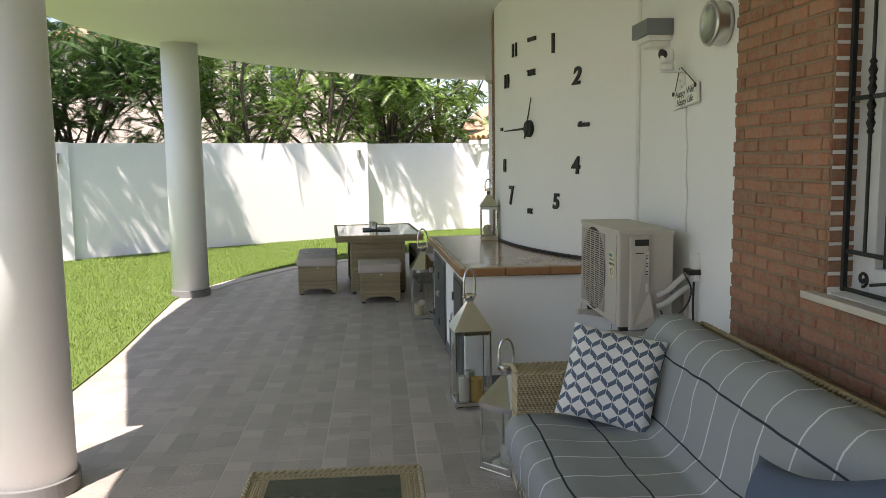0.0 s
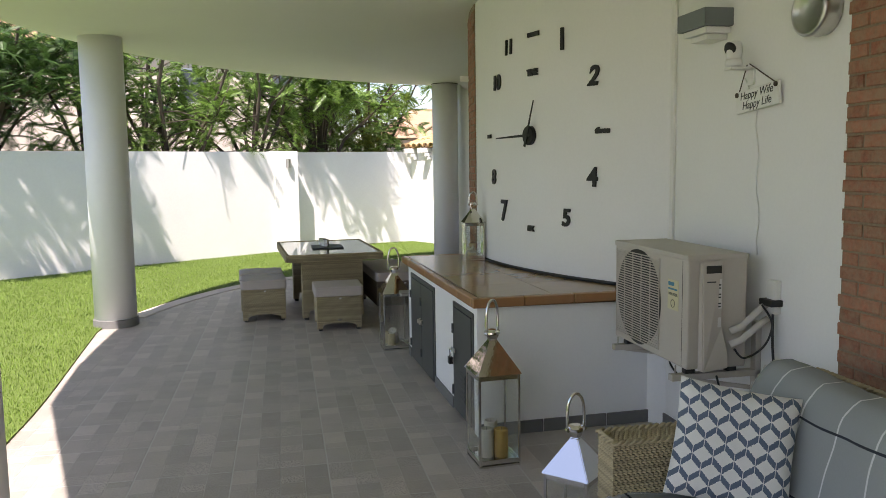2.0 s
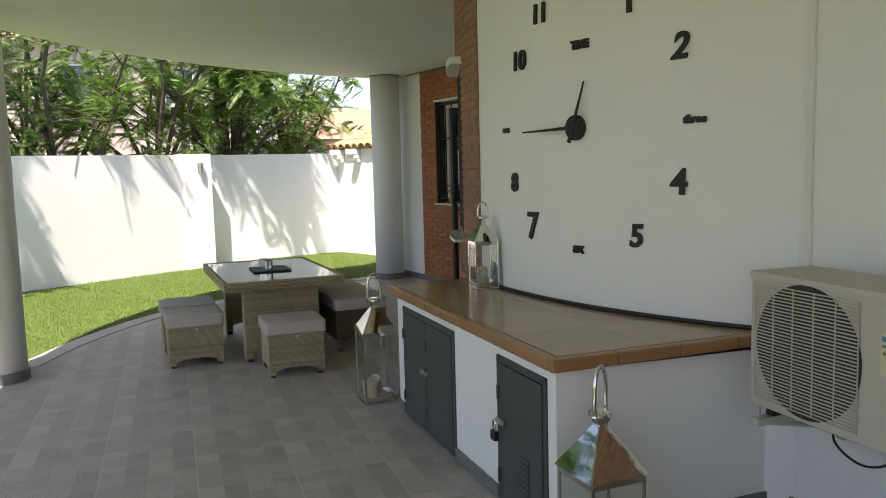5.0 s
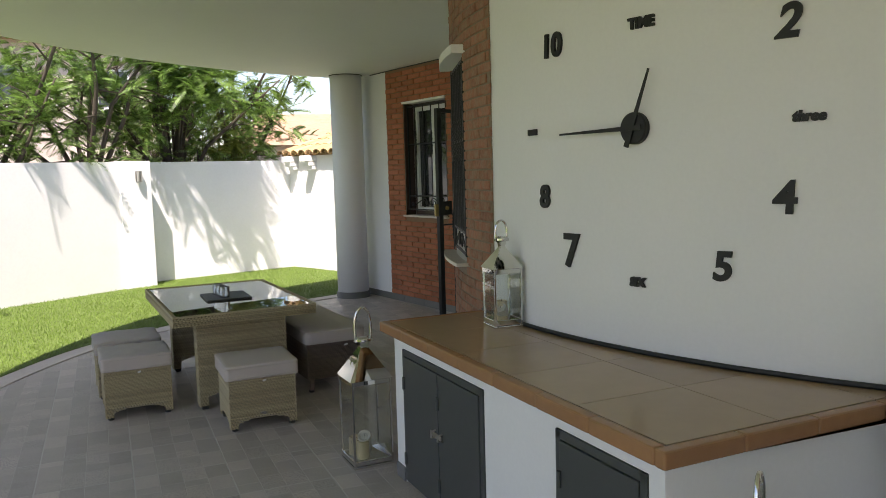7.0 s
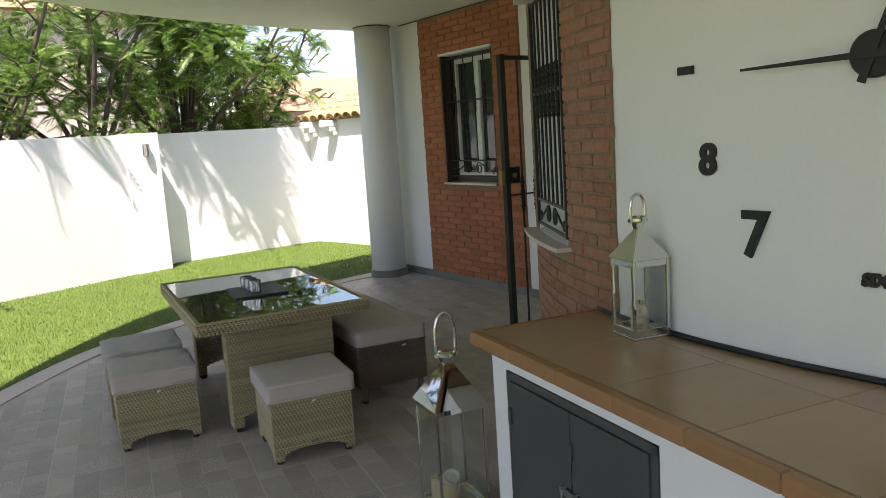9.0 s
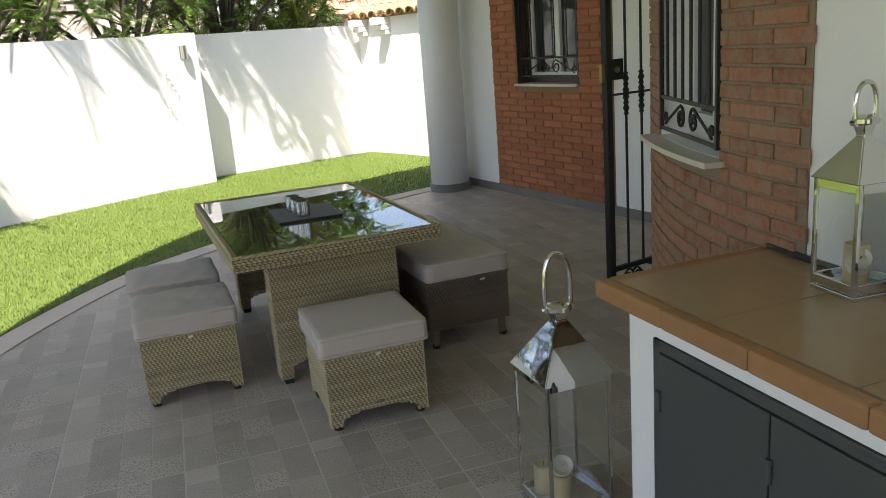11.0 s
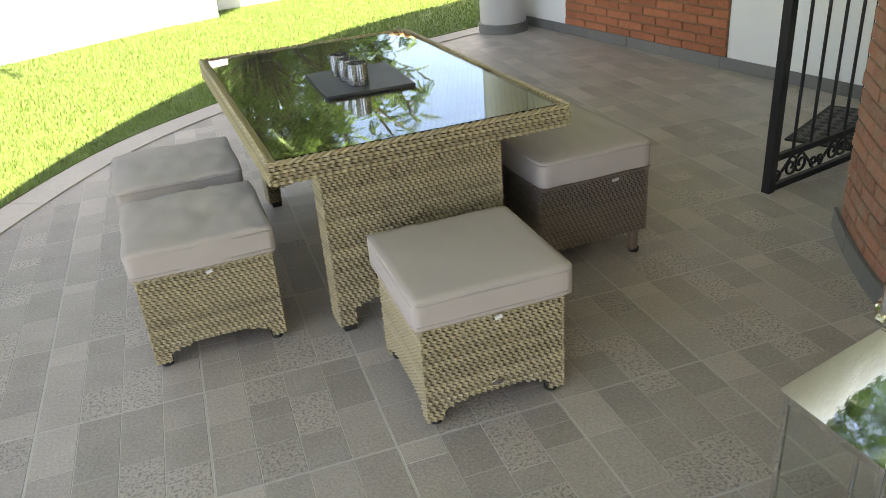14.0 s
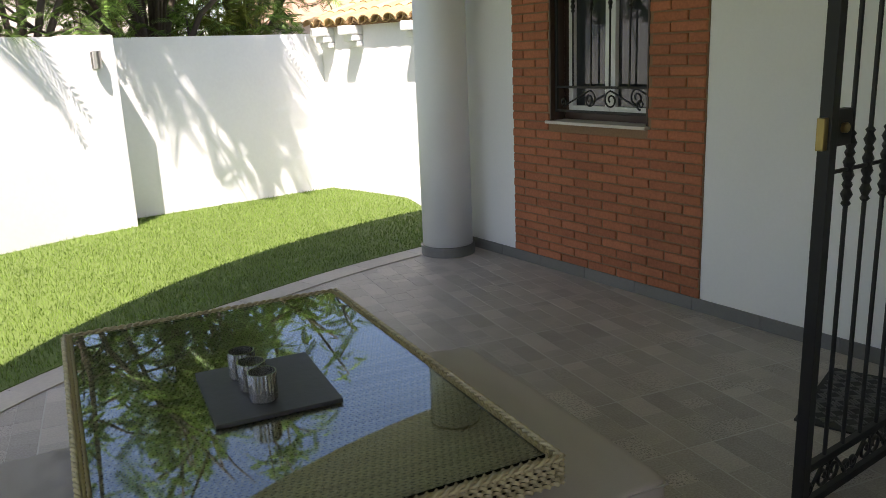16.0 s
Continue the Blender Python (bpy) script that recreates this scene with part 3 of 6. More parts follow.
# ---- dining table, stools and bench ----
def dining_table():
    x0, x1, y0, y1, top = -0.487, 0.487, -0.772, 0.76, 0.675
    e = thing("dining_table", pose(0.239, 9.858, 0, 0, 0, 3.6), "wicker dining table with an inset glass top", "table")
    part("top_core", box(x0 + 0.014, x1 - 0.014, y0 + 0.014, y1 - 0.014, top - 0.065, top - 0.016), CORE_SHADE, e)
    h, w, d = 0.068, x1 - x0, y1 - y0
    z = top - h
    part("rim", weave([((x0, y0, z), (1, 0, 0), (0, 0, 1), w, h), ((x1, y0, z), (0, 1, 0), (0, 0, 1), d, h), ((x1, y1, z), (-1, 0, 0), (0, 0, 1), w, h), ((x0, y1, z), (0, -1, 0), (0, 0, 1), d, h)], 0.0105, 0.0115, 0.004), WICKER, e)
    band = 0.03
    part("border", weave([((x0, y0, top - 0.002), (1, 0, 0), (0, 1, 0), w, band), ((x0, y1 - band, top - 0.002), (1, 0, 0), (0, 1, 0), w, band), ((x0 + band, y0 + band, top - 0.002), (0, 1, 0), (-1, 0, 0), d - 2 * band, band), ((x1, y0 + band, top - 0.002), (0, 1, 0), (-1, 0, 0), d - 2 * band, band)], 0.0105, 0.0115, 0.004), WICKER, e)
    part("edge_braid", braid([(x0 + 0.003, y0 + 0.003, top), (x1 - 0.003, y0 + 0.003, top), (x1 - 0.003, y1 - 0.003, top), (x0 + 0.003, y1 - 0.003, top)], 0.0075), WICKER, e, smooth=True)
    part("woven_top", weave([((x0 + band, y0 + band, top - 0.012), (1, 0, 0), (0, 1, 0), w - 2 * band, d - 2 * band)], 0.0105, 0.0095), WICKER, e)
    part("glass_top", box(x0 + band, x1 - band, y0 + band, y1 - band, top - 0.006, top + 0.001, 0.001), TABLE_GLASS, e, "clear glass table top")
    a0, a1 = -0.325, 0.29
    for ya, yb in ((-0.66, -0.55), (0.55, 0.66)):
        arch = lambda s: 0.03 if s < 0.06 or s > 0.54 else 0.06 + 0.06 * max(0.0, 1 - ((s - 0.3) / 0.26) ** 2) ** 0.5
        hh = z
        part("pedestal", weave([((a0, ya, 0.0), (1, 0, 0), (0, 0, 1), a1 - a0, hh, arch), ((a1, yb, 0.0), (-1, 0, 0), (0, 0, 1), a1 - a0, hh, arch), ((a1, ya, 0.02), (0, 1, 0), (0, 0, 1), yb - ya, hh - 0.02), ((a0, yb, 0.02), (0, -1, 0), (0, 0, 1), yb - ya, hh - 0.02)]), WICKER, e)
        # dark filling, so that the gaps of the pedestal weave look shaded
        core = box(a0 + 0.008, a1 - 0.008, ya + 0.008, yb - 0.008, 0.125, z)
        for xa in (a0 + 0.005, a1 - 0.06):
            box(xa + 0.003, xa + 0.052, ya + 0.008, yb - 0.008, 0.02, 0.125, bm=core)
        part("pedestal_core", core, CORE_SHADE, e)
        for xa in (a0 + 0.012, a1 - 0.055):
            part("foot", box(xa, xa + 0.043, ya + 0.01, yb - 0.01, 0, 0.022, 0.003), RUBBER, e)
    part("stretcher", box(-0.1, 0.07, -0.545, 0.545, 0.14, z), CORE_SHADE, e)
    return e


def stool_parts(e, w, d, material, seat=0.325, arch_h=0.036, seed=0, tag=True, posts=False):
    """Woven box with a seat pad, centred on e."""
    x, y = w / 2, d / 2
    def arch(width):
        if posts:
            return lambda s: 0.095
        def f(s):
            if s < 0.05 or s > width - 0.05:
                return 0.02
            return 0.036 + arch_h * max(0.0, 1 - ((s - width / 2) / (width / 2 - 0.05)) ** 2) ** 0.5
        return f
    part("woven_body", weave([((-x, -y, 0), (1, 0, 0), (0, 0, 1), w, seat, arch(w)), ((x, -y, 0), (0, 1, 0), (0, 0, 1), d, seat, arch(d)), ((x, y, 0), (-1, 0, 0), (0, 0, 1), w, seat, arch(w)), ((-x, y, 0), (0, -1, 0), (0, 0, 1), d, seat, arch(d))]), material, e)
    # dark box in place of the shaded hollow behind the strands
    part("core", box(-x + 0.008, x - 0.008, -y + 0.008, y - 0.008, 0.085 if not posts else 0.1, seat), CORE_SHADE, e)
    part("edge_braid", braid([(-x, -y, seat), (x, -y, seat), (x, y, seat), (-x, y, seat)], 0.008), material, e, smooth=True)
    for sx in (-1, 1):
        for sy in (-1, 1):
            if posts:
                part("leg", turn([(0.018, 0.012), (0.021, 0.3)], 14, m=pose(sx * (x - 0.035), sy * (y - 0.03), 0)), WICKER_DARK, e)
            else:
                px, py = sx * (x - 0.0275), sy * (y - 0.0275)
                part("leg", box(px - 0.022, px + 0.022, py - 0.022, py + 0.022, 0.018, 0.125), CORE_SHADE, e)
            px, py = sx * (x - 0.03), sy * (y - 0.03)
            part("foot", turn([(0.019, 0), (0.021, 0.016)], 14, m=pose(px, py, 0)), RUBBER, e)


def stool(at, w, d, seed, label, badge=False, sag=0.004, cw=0.03, name="stool"):
    e = thing(name, at, label, "stool", "dining stools")
    stool_parts(e, w, d, WICKER, seed=seed)
    cush = part("seat_pad", pad(w + cw, d + cw, 0.092, 0.005, sag, seed, 18, 40.0), FABRIC, e, "beige fabric seat cushion", smooth=True)
    cush.location.z = 0.328
    for z in (0.014, 0.076):
        p = part("piping", tube(rim_line(w + cw - 0.002, d + cw - 0.002, z, 0.02), 0.0028, 6, closed=True), PIPING, cush, smooth=True)
    for s in (-1, 1):
        part("tie_toggle", tube([(s * 0.0, -d / 2 - 0.006, 0.305), (s * 0.02, -d / 2 - 0.008, 0.312)], 0.006, 8), WHITE_PLASTIC, e) if s == 1 else None
    if badge:
        part("badge", turn([(0.02, 0), (0.02, 0.004), (0.017, 0.006)], 24, m=pose(0.0, -d / 2 - 0.002, 0.10, 90, 0, 0) @ Matrix.Diagonal((1, 0.5, 1, 1))), STEEL, e, "oval metal maker's badge")
    return e


dining_table()
stool(pose(0.278, 8.805, 0, 0, 0, 1.0), 0.418, 0.41, 1, "wicker stool with a smooth beige cushion in front of the table", True, 0.002, 0.04)
stool(pose(-0.438, 9.45, 0, 0, 0, 2.5), 0.42, 0.43, 2, "wicker stool with a creased beige cushion beside the table", False, 0.007, 0.03)
stool(pose(-0.478, 10.03, 0, 0, 0, 3), 0.43, 0.43, 5, "wicker stool with a creased beige cushion by the lawn edge", False, 0.007, 0.03)
bench = thing("bench", pose(0.91, 9.80, 0, 0, 0, 3.0), "dark wicker bench with a long beige cushion beside the table", "bench")
stool_parts(bench, 0.44, 1.12, WICKER_DARK, seat=0.35, posts=True)
bp = part("seat_pad", pad(0.462, 1.15, 0.1, 0.01, 0.005, 9, 18), FABRIC, bench, "long beige fabric seat cushion", smooth=True)
bp.location.z = 0.353
part("piping", tube(rim_line(0.46, 1.148, 0.088, 0.02), 0.0028, 6, closed=True), PIPING, bp, smooth=True)
part("tie_toggle", tube([(0.06, -0.57, 0.33), (0.085, -0.572, 0.334)], 0.006, 8), WHITE_PLASTIC, bench)

# slate board with three ribbed glass holders
tagged(part("slate_board", box(-0.163, 0.163, -0.19, 0.19, 0, 0.012, 0.002), SLATE, at=pose(0.246, 9.811, 0.6765, 0, 0, 1.5)), "black slate serving board on the glass table", "slate board")
for x, y in ((0.225, 9.715), (0.212, 9.80), (0.20, 9.895)):
    e = thing("tealight_holder", (x, y, 0.689), "ribbed silver glass tealight holder on the slate board", "candle holder", "tealight holders")
    prof = bmesh.new()
    rings = []
    for r, z in ((0.030, 0.0), (0.034, 0.004), (0.036, 0.08), (0.0335, 0.08), (0.031, 0.012)):
        rings.append([prof.verts.new(((r + (0.0024 if i % 2 else 0)) * math.cos(2 * math.pi * i / 48), (r + (0.0024 if i % 2 else 0)) * math.sin(2 * math.pi * i / 48), z)) for i in range(48)])
    for p, q in zip(rings, rings[1:]):
        for i in range(48):
            prof.faces.new((p[i], p[(i + 1) % 48], q[(i + 1) % 48], q[i]))
    prof.faces.new(rings[0][::-1])
    prof.faces.new(rings[-1])
    part("glass_cup", prof, SILVER_GLASS, e)
    part("tealight", turn([(0.019, 0.013), (0.019, 0.028), (0.01, 0.026)], 20), WAX_PALE, e)


# ---- sofa corner ----
def woven_block(name, e, x0, x1, y0, y1, z0, z1, material, label=""):
    ob = part(name, weave([((x0, y0, z0), (1, 0, 0), (0, 0, 1), x1 - x0, z1 - z0), ((x1, y0, z0), (0, 1, 0), (0, 0, 1), y1 - y0, z1 - z0), ((x1, y1, z0), (-1, 0, 0), (0, 0, 1), x1 - x0, z1 - z0), ((x0, y1, z0), (0, -1, 0), (0, 0, 1), y1 - y0, z1 - z0), ((x0, y0, z1), (1, 0, 0), (0, 1, 0), x1 - x0, y1 - y0)]), material, e, label)
    # dark box behind the weave paints the shade of its gaps
    part("core", box(x0 + 0.008, x1 - 0.008, y0 + 0.008, y1 - 0.008, z0, z1 - 0.008), CORE_SHADE, ob)
    return ob


def striped_cloth():
    """Grey-blue throw: white lines down the seat, dark lines along it, by the cloth's own coordinates."""
    m = mat("throw_cloth", (0.285, 0.305, 0.30), 0.92, var=0.1, grain=240, bump=0.3, stain=0.08, dist=0.001)
    t, n = m.node_tree, m.node_tree.nodes
    b = n["Principled BSDF"]
    base = b.inputs["Base Color"].links[0].from_socket
    uv = n.new("ShaderNodeUVMap")
    sep = n.new("ShaderNodeSeparateXYZ")
    t.links.new(uv.outputs[0], sep.inputs[0])
    def line(sock, period, width, shift):
        a = n.new("ShaderNodeMath"); a.operation = "ADD"; a.inputs[1].default_value = shift
        t.links.new(sock, a.inputs[0])
        f = n.new("ShaderNodeMath"); f.operation = "PINGPONG"; f.inputs[1].default_value = period / 2
        t.links.new(a.outputs[0], f.inputs[0])
        l = n.new("ShaderNodeMath"); l.operation = "LESS_THAN"; l.inputs[1].default_value = width / 2
        t.links.new(f.outputs[0], l.inputs[0])
        return l.outputs[0]
    def over(under, fac, colour):
        x = n.new("ShaderNodeMix"); x.data_type = "RGBA"
        t.links.new(fac, x.inputs[0])
        t.links.new(under, x.inputs[6])
        x.inputs[7].default_value = (*colour, 1)
        return x.outputs[2]
    c = over(base, line(sep.outputs[1], 0.175, 0.007, 0.02), (0.62, 0.63, 0.62))
    c = over(c, line(sep.outputs[0], 0.26, 0.008, 0.04), (0.025, 0.03, 0.04))
    t.links.new(c, b.inputs["Base Color"])
    return m


def sheet(name, rows, uvs, material, parent, thick=0.006, label=""):
    """A cloth out of rows of points, with its own coordinates in metres, given thickness."""
    nr, nc = len(rows), len(rows[0])
    verts = [p for r in rows for p in r]
    faces = [(i * nc + j, i * nc + j + 1, (i + 1) * nc + j + 1, (i + 1) * nc + j) for i in range(nr - 1) for j in range(nc - 1)]
    me = bpy.data.meshes.new(name)
    me.from_pydata(verts, [], faces)
    lay = me.uv_layers.new(name="UVMap")
    for loop in me.loops:
        lay.data[loop.index].uv = uvs[loop.vertex_index // nc][loop.vertex_index % nc]
    me.polygons.foreach_set("use_smooth", [True] * len(me.polygons))
    ob = part(name, me, material, parent, label)
    s = ob.modifiers.new("thick", "SOLIDIFY")
    s.thickness, s.offset = thick, 0
    return ob


def sofa():
    e = thing("sofa", (0, 0, 0), "wicker sofa covered with a grey-blue striped throw", "sofa")
    yf, yn = 3.76, 0.6
    woven_block("arm", e, 0.865, 1.66, yf - 0.13, yf, 0.05, 0.585, WICKER)
    woven_block("arm", e, 0.865, 1.66, yn, yn + 0.13, 0.05, 0.585, WICKER)
    woven_block("front_panel", e, 0.875, 0.92, yn + 0.132, yf - 0.132, 0.07, 0.24, WICKER)
    part("seat_base", box(0.925, 1.66, yn + 0.14, yf - 0.14, 0.10, 0.24), CORE_SHADE, e)
    part("arm_braid", braid([(0.865, yf - 0.13, 0.588), (1.66, yf - 0.13, 0.588), (1.66, yf, 0.588), (0.865, yf, 0.588)], 0.011), WICKER, e, smooth=True)
    back = bmesh.new()
    bx = [(1.54, 0.26), (1.66, 0.735), (1.73, 0.735), (1.64, 0.07), (1.54, 0.07)]
    lo = [back.verts.new((x, yn, z)) for x, z in bx]
    hi = [back.verts.new((x, yf, z)) for x, z in bx]
    back.faces.new(lo); back.faces.new(hi[::-1])
    for i in range(5):
        back.faces.new((lo[i], hi[i], hi[(i + 1) % 5], lo[(i + 1) % 5]))
    bmesh.ops.recalc_face_normals(back, faces=back.faces)
    part("backrest_core", back, CORE_SHADE, e)
    top = weave([((1.75, yn, 0.742), (0, 1, 0), (-1, 0, 0), yf - yn, 0.11), ((1.645, yf, 0.26), (0, -1, 0), (0.11, 0, 1), yf - yn, 0.5), ((1.64, yf, 0.07), (1, 0, 0), (0, 0, 1), 0.1, 0.69)])
    part("backrest", top, WICKER, e)
    part("back_braid", braid([(1.64, yn, 0.75), (1.75, yn, 0.75), (1.75, yf, 0.75), (1.64, yf, 0.75)], 0.012), WICKER, e, smooth=True)
    for y0, y1, s in ((yn + 0.14, 1.65, 3), (1.66, 2.62, 4), (2.63, yf - 0.14, 6)):
        p = part("seat_cushion", pad(0.72, y1 - y0, 0.125, 0.015, 0.004, s), FABRIC, e, smooth=True)
        p.location = (1.215, (y0 + y1) / 2, 0.24)
    for x in (0.92, 1.60):
        for y in (yn + 0.05, yf - 0.05):
            part("foot", turn([(0.02, 0), (0.022, 0.06)], 14, m=pose(x, y, 0)), RUBBER, e)
    return e


def throw_profile(s):
    """Front edge, seat, up the backrest and over it: place (x, z) at s metres along the cloth."""
    pts = [(0.832, 0.225), (0.828, 0.335), (0.85, 0.378), (0.91, 0.392), (1.24, 0.375), (1.35, 0.378), (1.42, 0.44), (1.50, 0.715), (1.55, 0.775), (1.635, 0.786), (1.675, 0.765)]
    for (x0, z0), (x1, z1) in zip(pts, pts[1:]):
        d = math.hypot(x1 - x0, z1 - z0)
        if s <= d:
            return x0 + (x1 - x0) * s / d, z0 + (z1 - z0) * s / d
        s -= d
    return pts[-1]


sofa()
THROW = striped_cloth()
blanket = thing("throw_blanket", (0, 0, 0), "grey-blue cotton throw with white and dark stripes over the sofa", "blanket")
rows, uvs = [], []
total = 1.55
for j in range(97):
    y = 0.75 + (3.76 - 0.75) * j / 96
    row, uv = [], []
    for i in range(63):
        s = total * i / 62
        sk = s + 0.012 * noise.noise(Vector((s * 2.0, y * 2.5, 0)))
        x, z = throw_profile(s)
        x2, z2 = throw_profile(min(s + 0.02, total))
        t = Vector((x2 - x, z2 - z))
        t = t.normalized() if t.length > 1e-6 else Vector((0, 1))
        nrm = Vector((-t.y, t.x))
        wob = 0.012 * noise.noise(Vector((s * 3, y * 4, 1))) + 0.007 * noise.noise(Vector((s * 9, y * 7, 3))) + 0.004 * noise.noise(Vector((s * 4, y * 22, 5)))
        wob += 0.02 * math.sin(max(0.0, min(1.0, (s - 0.75) / 0.5)) * math.pi) * (0.6 + 0.4 * math.sin(y * 5.2))
        row.append(Vector((x + nrm.x * (wob + 0.008), y - (0.02 if s > 0.6 else 0.14) * (1 if y > 3.66 else 0) * ((y - 3.66) / 0.1) * (0 if s > 0.7 else 1), z + nrm.y * (wob + 0.008))))
        uv.append((sk + 0.004 * noise.noise(Vector((s * 12, y * 9, 0))), y + 0.015 * noise.noise(Vector((s * 3, y * 2, 7)))))
    rows.append(row)
    uvs.append(uv)
sheet("cloth", rows, uvs, THROW, blanket)
fr = bmesh.new()
rng = random.Random(4)
for i in range(2, 62, 1):
    for k in range(2):
        p = rows[-1][i].lerp(rows[-1][min(i + 1, 62)], k / 2)
        q = p + Vector((rng.uniform(-0.01, 0.01), 0.018, -0.01 + rng.uniform(-0.01, 0.004)))
        tube([p, p.lerp(q, 0.5) + Vector((0, 0.006, 0.004)), q + Vector((0, 0.004, -0.045))], 0.0026, 4, fr)
for j in range(40, 97):
    p = rows[j][0]
    q = p + Vector((rng.uniform(-0.006, 0.002), rng.uniform(-0.012, 0.012), -0.045))
    tube([p, p.lerp(q, 0.5) + Vector((-0.004, 0, 0)), q], 0.0022, 4, fr)
part("fringe", fr, FRINGE, blanket, "cream knotted fringe")


def chevron_cloth():
    m = mat("chevron_cloth", (0.72, 0.72, 0.69), 0.9, var=0.06, grain=260, bump=0.25, dist=0.001)
    t, n = m.node_tree, m.node_tree.nodes
    b = n["Principled BSDF"]
    base = b.inputs["Base Color"].links[0].from_socket
    uv = n.new("ShaderNodeUVMap")
    sep = n.new("ShaderNodeSeparateXYZ")
    t.links.new(uv.outputs[0], sep.inputs[0])
    def op(kind, a, b2=None, c=None):
        x = n.new("ShaderNodeMath"); x.operation = kind
        for i, v in enumerate((a, b2, c)):
            if v is None:
                continue
            if isinstance(v, (int, float)):
                x.inputs[i].default_value = v
            else:
                t.links.new(v, x.inputs[i])
        return x.outputs[0]
    jag = n.new("ShaderNodeTexNoise")
    jag.inputs["Scale"].default_value = 90
    u, v = sep.outputs[0], sep.outputs[1]
    tri = op("SUBTRACT", op("PINGPONG", op("MULTIPLY", u, 6.0), 0.5), 0.25)
    wob = op("MULTIPLY", op("SUBTRACT", jag.outputs["Fac"], 0.5), 0.22)
    row = op("MULTIPLY", v, 8.0)
    flip = op("MULTIPLY_ADD", op("LESS_THAN", op("FRACT", op("MULTIPLY", row, 0.5)), 0.5), 2.0, -1.0)
    mid = op("SUBTRACT", op("FRACT", row), 0.5)
    off = op("ABSOLUTE", op("ADD", op("ADD", mid, op("MULTIPLY", op("MULTIPLY", tri, flip), 1.15)), wob))
    band = op("LESS_THAN", off, 0.23)
    seam = op("LESS_THAN", op("PINGPONG", op("MULTIPLY", u, 12.0), 0.5), 0.035)
    fac = op("MULTIPLY", band, op("SUBTRACT", 1.0, seam))
    x = n.new("ShaderNodeMix"); x.data_type = "RGBA"
    t.links.new(fac, x.inputs[0])
    t.links.new(base, x.inputs[6])
    x.inputs[7].default_value = (0.10, 0.135, 0.19, 1)
    t.links.new(x.outputs[2], b.inputs["Base Color"])
    return m


def pillow(name, at, size, thick, material, label, seed, slump=0.0):
    """A scatter cushion standing on its edge: x across, z up, y through it."""
    n = 22
    me_v, me_f, uv = [], [], []
    for side in (1, -1):
        base = len(me_v)
        for i in range(n + 1):
            for j in range(n + 1):
                a, b = 2 * i / n - 1, 2 * j / n - 1
                k = (max(0.0, 1 - a ** 4) * max(0.0, 1 - b ** 4)) ** 0.55
                pinch = 1 - 0.05 * (1 - abs(a) ** 2) * abs(b) ** 3
                pinch2 = 1 - 0.05 * (1 - abs(b) ** 2) * abs(a) ** 3
                w = 0.006 * noise.noise(Vector((a * 3, b * 3, seed + side)))
                me_v.append(Vector((a * size / 2 * pinch2, -side * (thick / 2 * k + w * k), size / 2 + b * size / 2 * pinch - slump * (1 - a * a) * max(0, b))))
                uv.append(((a + 1) / 2, (b + 1) / 2))
        for i in range(n):
            for j in range(n):
                q = [base + i * (n + 1) + j, base + (i + 1) * (n + 1) + j, base + (i + 1) * (n + 1) + j + 1, base + i * (n + 1) + j + 1]
                me_f.append(q if side == 1 else q[::-1])
    me = bpy.data.meshes.new(name)
    me.from_pydata(me_v, [], me_f)
    lay = me.uv_layers.new(name="UVMap")
    for loop in me.loops:
        lay.data[loop.index].uv = uv[loop.vertex_index]
    me.polygons.foreach_set("use_smooth", [True] * len(me.polygons))
    return tagged(part(name, me, material, at=at), label, "cushion")


pillow("scatter_cushion", pose(1.19, 3.47, 0.40, -20, 9, -26), 0.40, 0.13, chevron_cloth(), "white and slate-blue chevron scatter cushion leaning on the sofa arm", 1)
pillow("scatter_cushion", pose(1.22, 2.0, 0.41, -38, -12, -62), 0.42, 0.15, BLUE_FABRIC, "plain slate-blue scatter cushion on the sofa", 5, 0.04)

# low table in front of the sofa
ct = thing("coffee_table", (0, 0, 0), "low wicker table with a dark glass top before the sofa", "coffee table")
X0, X1, Y0, Y1, CT = -0.185, 0.405, 1.95, 3.055, 0.42
part("rim", weave([((X0, Y0, CT - 0.06), (1, 0, 0), (0, 0, 1), X1 - X0, 0.06), ((X1, Y0, CT - 0.06), (0, 1, 0), (0, 0, 1), Y1 - Y0, 0.06), ((X1, Y1, CT - 0.06), (-1, 0, 0), (0, 0, 1), X1 - X0, 0.06), ((X0, Y1, CT - 0.06), (0, -1, 0), (0, 0, 1), Y1 - Y0, 0.06), ((X0, Y0, CT), (1, 0, 0), (0, 1, 0), X1 - X0, 0.07), ((X0, Y1 - 0.07, CT), (1, 0, 0), (0, 1, 0), X1 - X0, 0.07), ((X0 + 0.07, Y0 + 0.07, CT), (0, 1, 0), (-1, 0, 0), Y1 - Y0 - 0.14, 0.07), ((X1, Y0 + 0.07, CT), (0, 1, 0), (-1, 0, 0), Y1 - Y0 - 0.14, 0.07)]), WICKER, ct)
part("edge_braid", braid([(X0, Y0, CT), (X1, Y0, CT), (X1, Y1, CT), (X0, Y1, CT)], 0.009), WICKER, ct, smooth=True)
part("core", box(X0 + 0.01, X1 - 0.01, Y0 + 0.01, Y1 - 0.01, CT - 0.06, CT - 0.008), CORE_SHADE, ct)
part("glass_top", box(X0 + 0.07, X1 - 0.07, Y0 + 0.07, Y1 - 0.07, CT - 0.006, CT + 0.003, 0.001), mat("smoked_glass", (0.045, 0.055, 0.055), 0.08, var=0.05, bump=0), ct, "dark smoked glass panel")
